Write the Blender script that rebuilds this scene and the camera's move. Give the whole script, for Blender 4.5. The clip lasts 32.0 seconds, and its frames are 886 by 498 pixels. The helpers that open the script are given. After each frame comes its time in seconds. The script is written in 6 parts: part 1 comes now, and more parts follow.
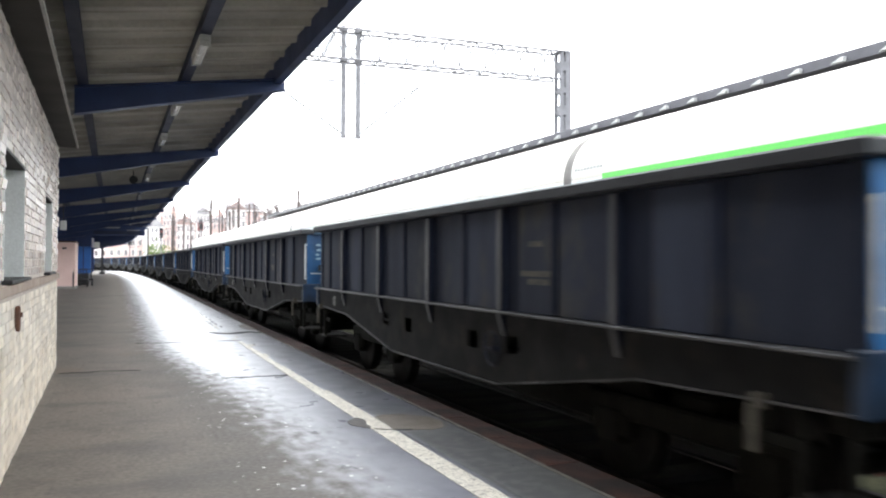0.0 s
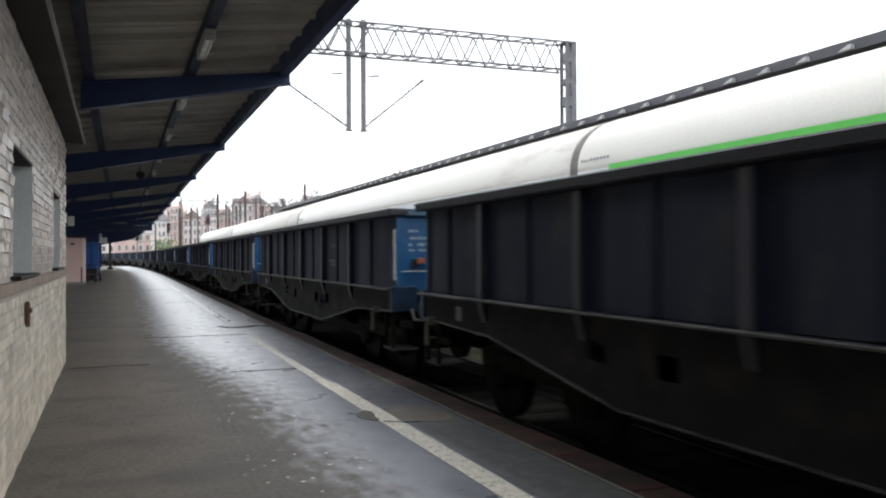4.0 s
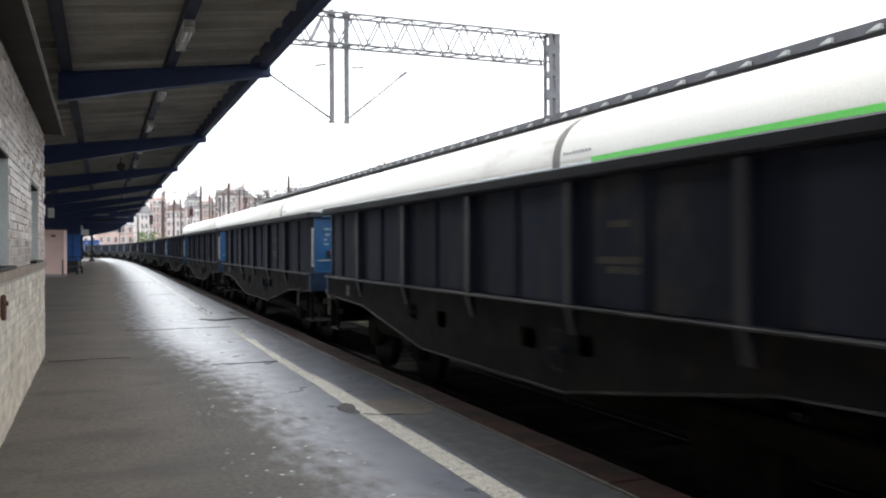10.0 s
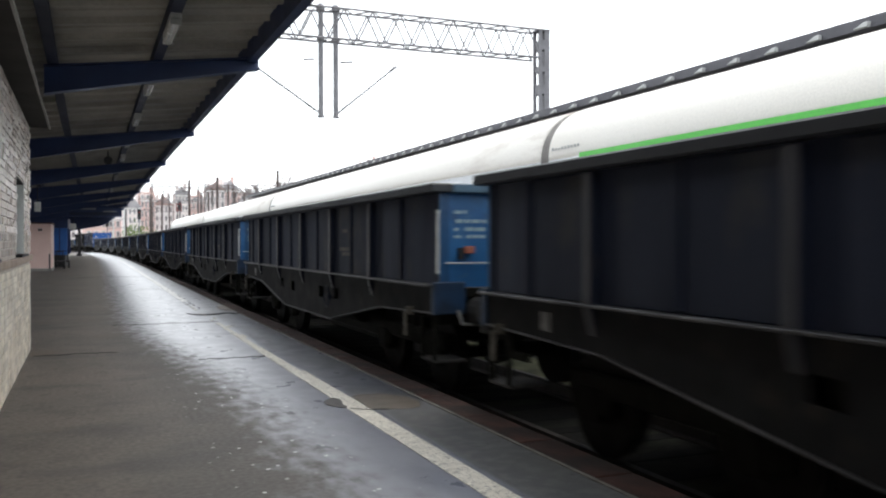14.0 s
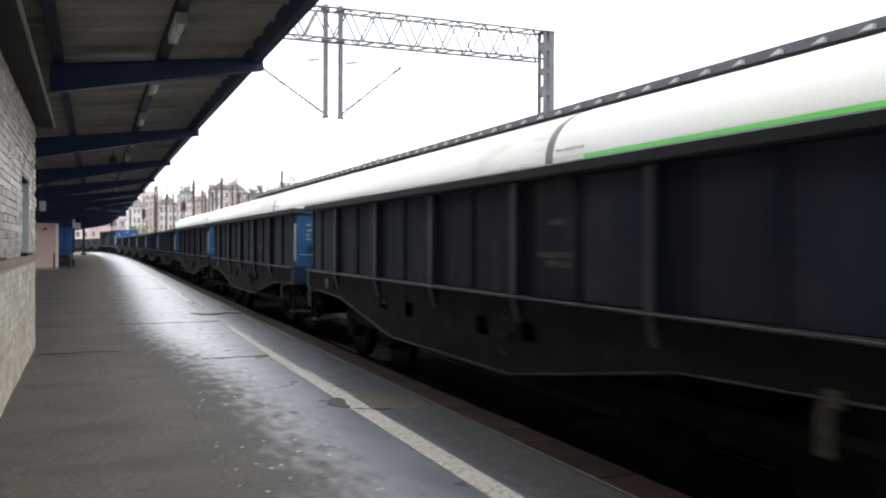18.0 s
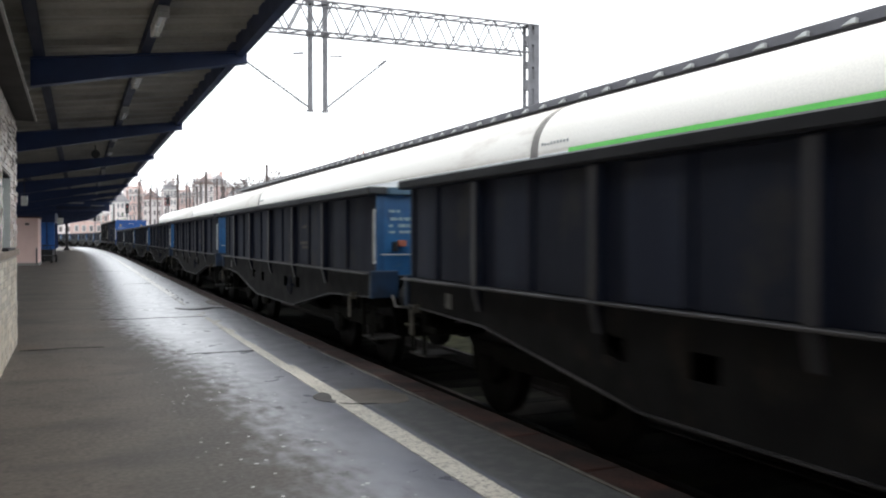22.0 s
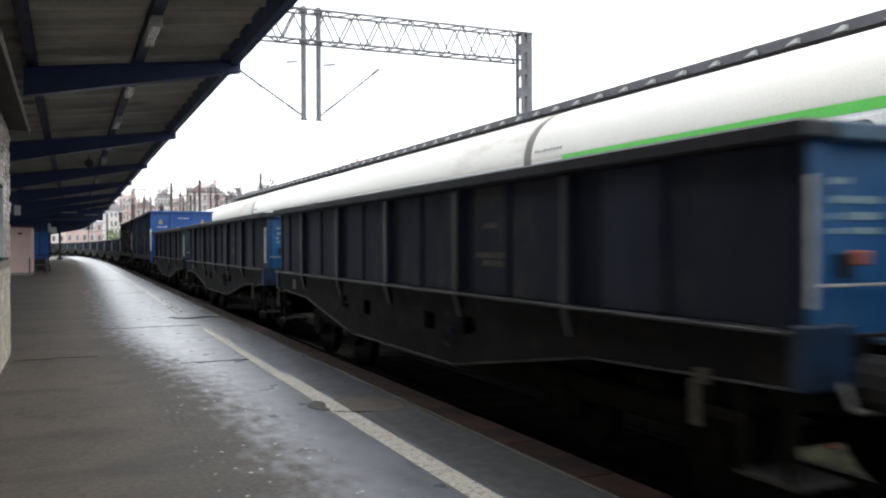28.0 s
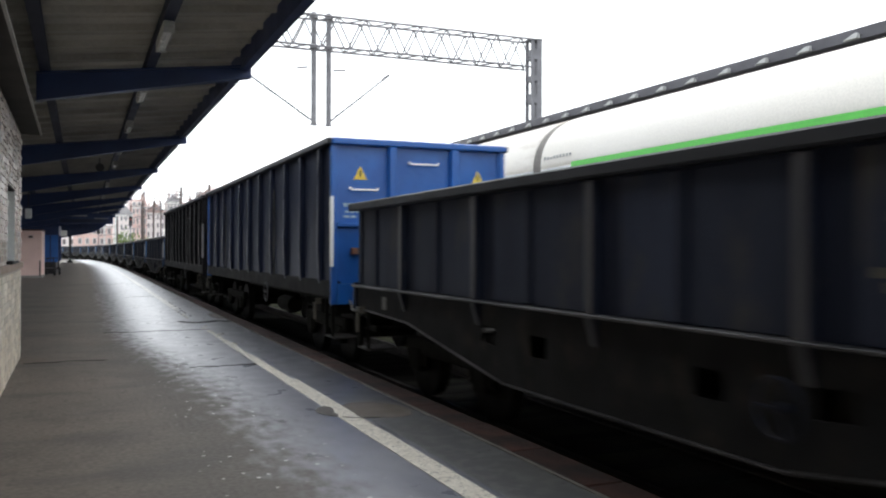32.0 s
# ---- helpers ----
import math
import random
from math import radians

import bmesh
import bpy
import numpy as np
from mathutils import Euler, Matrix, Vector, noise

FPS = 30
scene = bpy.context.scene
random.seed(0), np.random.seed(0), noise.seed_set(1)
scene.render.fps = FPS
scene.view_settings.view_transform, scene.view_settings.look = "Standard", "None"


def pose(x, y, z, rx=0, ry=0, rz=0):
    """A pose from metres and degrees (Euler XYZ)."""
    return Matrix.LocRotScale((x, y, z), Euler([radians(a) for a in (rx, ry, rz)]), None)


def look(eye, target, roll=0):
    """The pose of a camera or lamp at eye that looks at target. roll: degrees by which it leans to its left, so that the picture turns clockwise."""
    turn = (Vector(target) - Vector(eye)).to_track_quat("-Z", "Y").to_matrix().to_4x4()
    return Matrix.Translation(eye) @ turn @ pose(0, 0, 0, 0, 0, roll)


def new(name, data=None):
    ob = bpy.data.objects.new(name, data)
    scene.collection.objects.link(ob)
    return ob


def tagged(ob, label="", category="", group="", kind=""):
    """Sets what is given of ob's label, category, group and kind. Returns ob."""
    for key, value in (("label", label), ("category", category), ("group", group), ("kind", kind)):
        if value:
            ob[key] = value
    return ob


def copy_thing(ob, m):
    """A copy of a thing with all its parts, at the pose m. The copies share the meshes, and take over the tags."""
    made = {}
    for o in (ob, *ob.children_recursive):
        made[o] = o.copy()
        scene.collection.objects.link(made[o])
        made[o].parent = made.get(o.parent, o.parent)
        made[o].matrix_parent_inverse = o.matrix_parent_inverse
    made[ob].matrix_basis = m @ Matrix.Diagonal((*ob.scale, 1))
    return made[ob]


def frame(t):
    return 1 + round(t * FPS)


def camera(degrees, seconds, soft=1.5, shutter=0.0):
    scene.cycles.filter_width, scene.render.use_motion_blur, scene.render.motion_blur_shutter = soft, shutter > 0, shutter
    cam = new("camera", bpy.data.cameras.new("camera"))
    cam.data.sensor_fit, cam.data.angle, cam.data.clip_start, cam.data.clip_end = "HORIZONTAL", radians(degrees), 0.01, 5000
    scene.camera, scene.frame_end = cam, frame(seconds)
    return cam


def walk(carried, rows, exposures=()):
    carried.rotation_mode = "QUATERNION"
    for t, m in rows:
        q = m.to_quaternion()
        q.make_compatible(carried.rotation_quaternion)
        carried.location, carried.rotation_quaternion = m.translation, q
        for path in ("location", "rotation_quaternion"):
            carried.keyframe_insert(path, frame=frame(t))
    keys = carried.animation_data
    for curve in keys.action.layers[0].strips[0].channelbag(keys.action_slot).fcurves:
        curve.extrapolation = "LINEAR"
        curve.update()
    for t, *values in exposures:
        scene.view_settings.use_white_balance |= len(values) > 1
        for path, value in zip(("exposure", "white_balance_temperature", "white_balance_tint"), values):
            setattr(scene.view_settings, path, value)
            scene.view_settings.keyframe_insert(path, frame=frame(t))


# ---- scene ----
cam = camera(55.32, 32.0, soft=2.1, shutter=0.5)
EYE_H = 1.475


def stand(dx, dy, dz, yaw, pitch, roll):
    """The hand-held pose: a small sway of the eye, its turn to the track's side, its tilt down and its lean, in radians."""
    eye = Vector((dx, dy, EYE_H + dz))
    way = Vector((math.sin(yaw) * math.cos(pitch), math.cos(yaw) * math.cos(pitch), -math.sin(pitch)))
    return look(eye, eye + 10 * way, math.degrees(roll))


walk(cam, [
    (0, stand(0.0006, 0.0100, 0.0055, 0.3794, -0.0159, 0.0040)),
    (0.5, stand(-0.0004, 0.0131, 0.0045, 0.3781, -0.0173, -0.0032)),
    (1, stand(0.0042, 0.0045, 0.0083, 0.3762, -0.0167, -0.0034)),
    (1.5, stand(0.0014, 0.0078, 0.0068, 0.3759, -0.0165, -0.0046)),
    (2, stand(-0.0009, 0.0075, 0.0042, 0.3766, -0.0161, 0.0005)),
    (2.5, stand(0.0014, 0.0195, 0.0041, 0.3784, -0.0152, 0.0019)),
    (3, stand(0.0018, 0.0071, 0.0061, 0.3764, -0.0123, -0.0087)),
    (3.5, stand(0.0002, 0.0116, 0.0050, 0.3707, -0.0117, -0.0056)),
    (5.5, stand(-0.0024, 0.0054, 0.0025, 0.3781, 0.0146, -0.0010)),
    (6, stand(0.0000, 0.0000, 0.0000, 0.3773, 0.0160, -0.0025)),
    (6.5, stand(-0.0006, -0.0040, 0.0027, 0.3784, 0.0178, -0.0005)),
    (7, stand(-0.0014, 0.0029, -0.0012, 0.3758, 0.0184, -0.0049)),
    (7.5, stand(0.0010, -0.0057, -0.0002, 0.3740, 0.0180, -0.0078)),
    (8, stand(0.0150, 0.0069, 0.0034, 0.3784, 0.0127, -0.0071)),
    (8.5, stand(0.0235, -0.0120, 0.0052, 0.3840, 0.0087, -0.0002)),
    (9, stand(0.0276, -0.0121, 0.0068, 0.3865, 0.0041, 0.0070)),
    (9.5, stand(0.0331, -0.0163, 0.0075, 0.3877, 0.0029, 0.0087)),
    (10, stand(0.0331, -0.0019, 0.0116, 0.3896, 0.0027, -0.0046)),
    (10.5, stand(0.0358, -0.0156, 0.0061, 0.3918, 0.0033, -0.0017)),
    (11, stand(0.0375, -0.0103, 0.0045, 0.3949, 0.0045, 0.0011)),
    (11.5, stand(0.0316, -0.0302, 0.0085, 0.3973, 0.0051, -0.0017)),
    (12, stand(0.0282, -0.0146, 0.0006, 0.3987, 0.0045, 0.0038)),
    (12.5, stand(0.0404, -0.0171, 0.0024, 0.4025, 0.0043, 0.0036)),
    (13, stand(0.0459, -0.0148, 0.0015, 0.4066, 0.0068, -0.0014)),
    (13.5, stand(0.0448, -0.0155, 0.0034, 0.4068, 0.0078, -0.0005)),
    (14, stand(0.0481, -0.0094, 0.0072, 0.4021, 0.0081, -0.0014)),
    (14.5, stand(0.0492, -0.0152, 0.0036, 0.4004, 0.0072, -0.0007)),
    (16.5, stand(0.0458, -0.0205, 0.0013, 0.3972, 0.0081, 0.0017)),
    (17, stand(0.0450, -0.0190, 0.0037, 0.3973, 0.0079, 0.0030)),
    (17.5, stand(0.0491, -0.0136, -0.0018, 0.3975, 0.0073, 0.0055)),
    (18, stand(0.0450, -0.0108, -0.0012, 0.3977, 0.0067, 0.0031)),
    (18.5, stand(0.0487, -0.0191, 0.0026, 0.3974, 0.0070, 0.0005)),
    (19, stand(0.0485, -0.0067, -0.0006, 0.3978, 0.0096, 0.0020)),
    (19.5, stand(0.0520, -0.0082, -0.0001, 0.3983, 0.0101, 0.0001)),
    (20, stand(0.0472, -0.0221, 0.0044, 0.3995, 0.0098, -0.0046)),
    (20.5, stand(0.0496, -0.0129, 0.0020, 0.4035, 0.0106, 0.0004)),
    (21, stand(0.0498, -0.0245, 0.0008, 0.4098, 0.0111, 0.0019)),
    (21.5, stand(0.0506, -0.0064, 0.0029, 0.4116, 0.0128, -0.0021)),
    (22, stand(0.0532, -0.0071, 0.0032, 0.4145, 0.0141, 0.0001)),
    (22.5, stand(0.0507, -0.0018, -0.0005, 0.4182, 0.0142, 0.0041)),
    (23, stand(0.0490, -0.0287, 0.0004, 0.4209, 0.0139, -0.0016)),
    (23.5, stand(0.0465, -0.0255, -0.0011, 0.4207, 0.0114, 0.0014)),
    (24, stand(0.0511, -0.0318, 0.0024, 0.4193, 0.0081, -0.0007)),
    (24.5, stand(0.0481, -0.0183, 0.0034, 0.4180, 0.0075, -0.0041)),
    (25, stand(0.0507, -0.0040, 0.0007, 0.4180, 0.0069, -0.0026)),
    (25.5, stand(0.0503, -0.0146, 0.0019, 0.4175, 0.0070, -0.0034)),
    (27.5, stand(0.0479, -0.0188, 0.0010, 0.4226, 0.0038, -0.0063)),
    (28, stand(0.0499, -0.0249, 0.0045, 0.4213, 0.0052, -0.0047)),
    (28.5, stand(0.0480, -0.0145, 0.0006, 0.4215, 0.0074, 0.0012)),
    (29, stand(0.0479, -0.0112, 0.0020, 0.4226, 0.0107, 0.0030)),
    (29.5, stand(0.0511, -0.0290, 0.0013, 0.4215, 0.0103, -0.0032)),
    (30, stand(0.0498, -0.0234, 0.0031, 0.4190, 0.0100, -0.0031)),
    (30.5, stand(0.0498, -0.0320, 0.0021, 0.4171, 0.0065, -0.0010)),
    (31, stand(0.0493, -0.0270, 0.0070, 0.4131, 0.0024, -0.0025)),
    (31.5, stand(0.0431, -0.0243, 0.0026, 0.4106, 0.0008, -0.0025)),
    (32, stand(0.0448, -0.0232, 0.0097, 0.4113, -0.0016, 0.0020)),
], exposures=[(0.0, 1.66), (0.5, 0.99), (1.0, 0.70), (2.0, 0.37), (3.0, 0.40), (4.5, 0.55), (6.0, 0.65), (9.5, 0.73), (14.0, 0.66), (20.0, 0.67), (24.0, 0.62), (29.0, 0.56), (31.0, 0.78), (32.0, 0.70)])

# ---- light: an overcast sky and a soft sun ----
world = bpy.data.worlds.new("overcast_sky")
scene.world = world
world.use_nodes = True
wn, wl = world.node_tree.nodes, world.node_tree.links
sky = wn.new("ShaderNodeTexSky")
sky.sky_type, sky.sun_disc = "NISHITA", False
sky.sun_elevation, sky.sun_rotation = radians(48), radians(60)
sky.dust_density, sky.air_density = 4.0, 1.0
cloud = wn.new("ShaderNodeMix")
cloud.data_type = "RGBA"
cloud.inputs["Factor"].default_value = 0.86
cloud.inputs["B"].default_value = (10.6, 11.0, 11.4, 1)
wl.new(sky.outputs["Color"], cloud.inputs["A"])
wl.new(cloud.outputs["Result"], wn["Background"].inputs["Color"])
wn["Background"].inputs["Strength"].default_value = 0.13

sun = new("sun", bpy.data.lights.new("sun", "SUN"))
sun.data.energy, sun.data.angle, sun.data.color = 0.9, radians(25), (1.0, 0.96, 0.9)
sun.matrix_world = look((0, 0, 60), (-35, -22, 0))


# ---- the line of the tracks: distance along it, offset to its right, height ----
K0, K1, S_BEND = -0.000582, 1.527e-5, 215.0
STEP = 0.5
_S = np.arange(-300.0, 620.0, STEP)
_near = np.clip(_S, 0, S_BEND)
_TH = K0 * _near + K1 * _near ** 2 / 2 + (K0 + K1 * S_BEND) * np.maximum(_S - S_BEND, 0)
_X = np.concatenate([[0], np.cumsum(-np.sin((_TH[1:] + _TH[:-1]) / 2)) * STEP])
_Y = np.concatenate([[0], np.cumsum(np.cos((_TH[1:] + _TH[:-1]) / 2)) * STEP])
_i0 = int(round(300 / STEP))
_X, _Y = _X - _X[_i0], _Y - _Y[_i0]


def heading(s):
    return float(np.interp(s, _S, _TH))


def place(s, d, z):
    th = heading(s)
    return Vector((float(np.interp(s, _S, _X)) + math.cos(th) * d, float(np.interp(s, _S, _Y)) + math.sin(th) * d, z))


def track_pose(s, d, z, base=0.0):
    """A pose at s with its y axis along the line; base: the distance of two bearing points, for long vehicles."""
    a, b = place(s - base / 2 - 0.01, d, z), place(s + base / 2 + 0.01, d, z)
    way = b - a
    return Matrix.Translation((a + b) / 2) @ Matrix.Rotation(math.atan2(-way.x, way.y), 4, "Z")


# ---- materials ----
def mat(name, col, col2=None, rough=0.6, metal=0.0, scale=3.0, fine=60.0, bump=0.15, spread=0.5, vary=0.0, spec=0.5, streak=False, island=False):
    m = bpy.data.materials.new(name)
    m.use_nodes = True
    n, l = m.node_tree.nodes, m.node_tree.links
    b = n["Principled BSDF"]
    col2 = col2 or tuple(c * 0.7 for c in col)
    co = n.new("ShaderNodeTexCoord")
    mp = n.new("ShaderNodeMapping")
    mp.inputs["Scale"].default_value = (1, 1, 0.25) if streak else (1, 1, 1)
    l.new(co.outputs["Object"], mp.inputs["Vector"])
    big, small = n.new("ShaderNodeTexNoise"), n.new("ShaderNodeTexNoise")
    big.inputs["Scale"].default_value, big.inputs["Detail"].default_value = scale, 5
    small.inputs["Scale"].default_value, small.inputs["Detail"].default_value = fine, 3
    l.new(mp.outputs["Vector"], big.inputs["Vector"])
    l.new(co.outputs["Object"], small.inputs["Vector"])
    ramp = n.new("ShaderNodeMapRange")
    ramp.inputs["From Min"].default_value, ramp.inputs["From Max"].default_value = 0.5 - spread / 2, 0.5 + spread / 2
    l.new(big.outputs["Fac"], ramp.inputs["Value"])
    mix = n.new("ShaderNodeMix")
    mix.data_type = "RGBA"
    mix.inputs["A"].default_value, mix.inputs["B"].default_value = (*col, 1), (*col2, 1)
    l.new(ramp.outputs["Result"], mix.inputs["Factor"])
    out = mix.outputs["Result"]
    grain = n.new("ShaderNodeHueSaturation")
    gv = n.new("ShaderNodeMapRange")
    gv.inputs["To Min"].default_value, gv.inputs["To Max"].default_value = 0.82, 1.18
    l.new(small.outputs["Fac"], gv.inputs["Value"])
    l.new(gv.outputs["Result"], grain.inputs["Value"])
    l.new(out, grain.inputs["Color"])
    out = grain.outputs["Color"]
    if vary:
        rnd = n.new("ShaderNodeNewGeometry") if island else n.new("ShaderNodeObjectInfo")
        vr = n.new("ShaderNodeMapRange")
        vr.inputs["To Min"].default_value, vr.inputs["To Max"].default_value = 1 - vary, 1 + vary
        l.new(rnd.outputs["Random Per Island" if island else "Random"], vr.inputs["Value"])
        h2 = n.new("ShaderNodeHueSaturation")
        l.new(vr.outputs["Result"], h2.inputs["Value"])
        l.new(out, h2.inputs["Color"])
        out = h2.outputs["Color"]
    l.new(out, b.inputs["Base Color"])
    rr = n.new("ShaderNodeMapRange")
    rr.inputs["To Min"].default_value, rr.inputs["To Max"].default_value = max(rough - 0.12, 0.03), min(rough + 0.12, 1)
    l.new(big.outputs["Fac"], rr.inputs["Value"])
    l.new(rr.outputs["Result"], b.inputs["Roughness"])
    b.inputs["Metallic"].default_value, b.inputs["Specular IOR Level"].default_value = metal, spec
    if bump:
        bp = n.new("ShaderNodeBump")
        bp.inputs["Strength"].default_value, bp.inputs["Distance"].default_value = bump, 0.01
        l.new(small.outputs["Fac"], bp.inputs["Height"])
        l.new(bp.outputs["Normal"], b.inputs["Normal"])
    return m


def glass(name, col=(0.02, 0.025, 0.03)):
    m = mat(name, col, col, rough=0.12, bump=0.0, fine=5, spec=0.6)
    return m


def glow(name, col, strength):
    m = bpy.data.materials.new(name)
    m.use_nodes = True
    b = m.node_tree.nodes["Principled BSDF"]
    b.inputs["Base Color"].default_value = b.inputs["Emission Color"].default_value = (*col, 1)
    b.inputs["Emission Strength"].default_value = strength
    return m


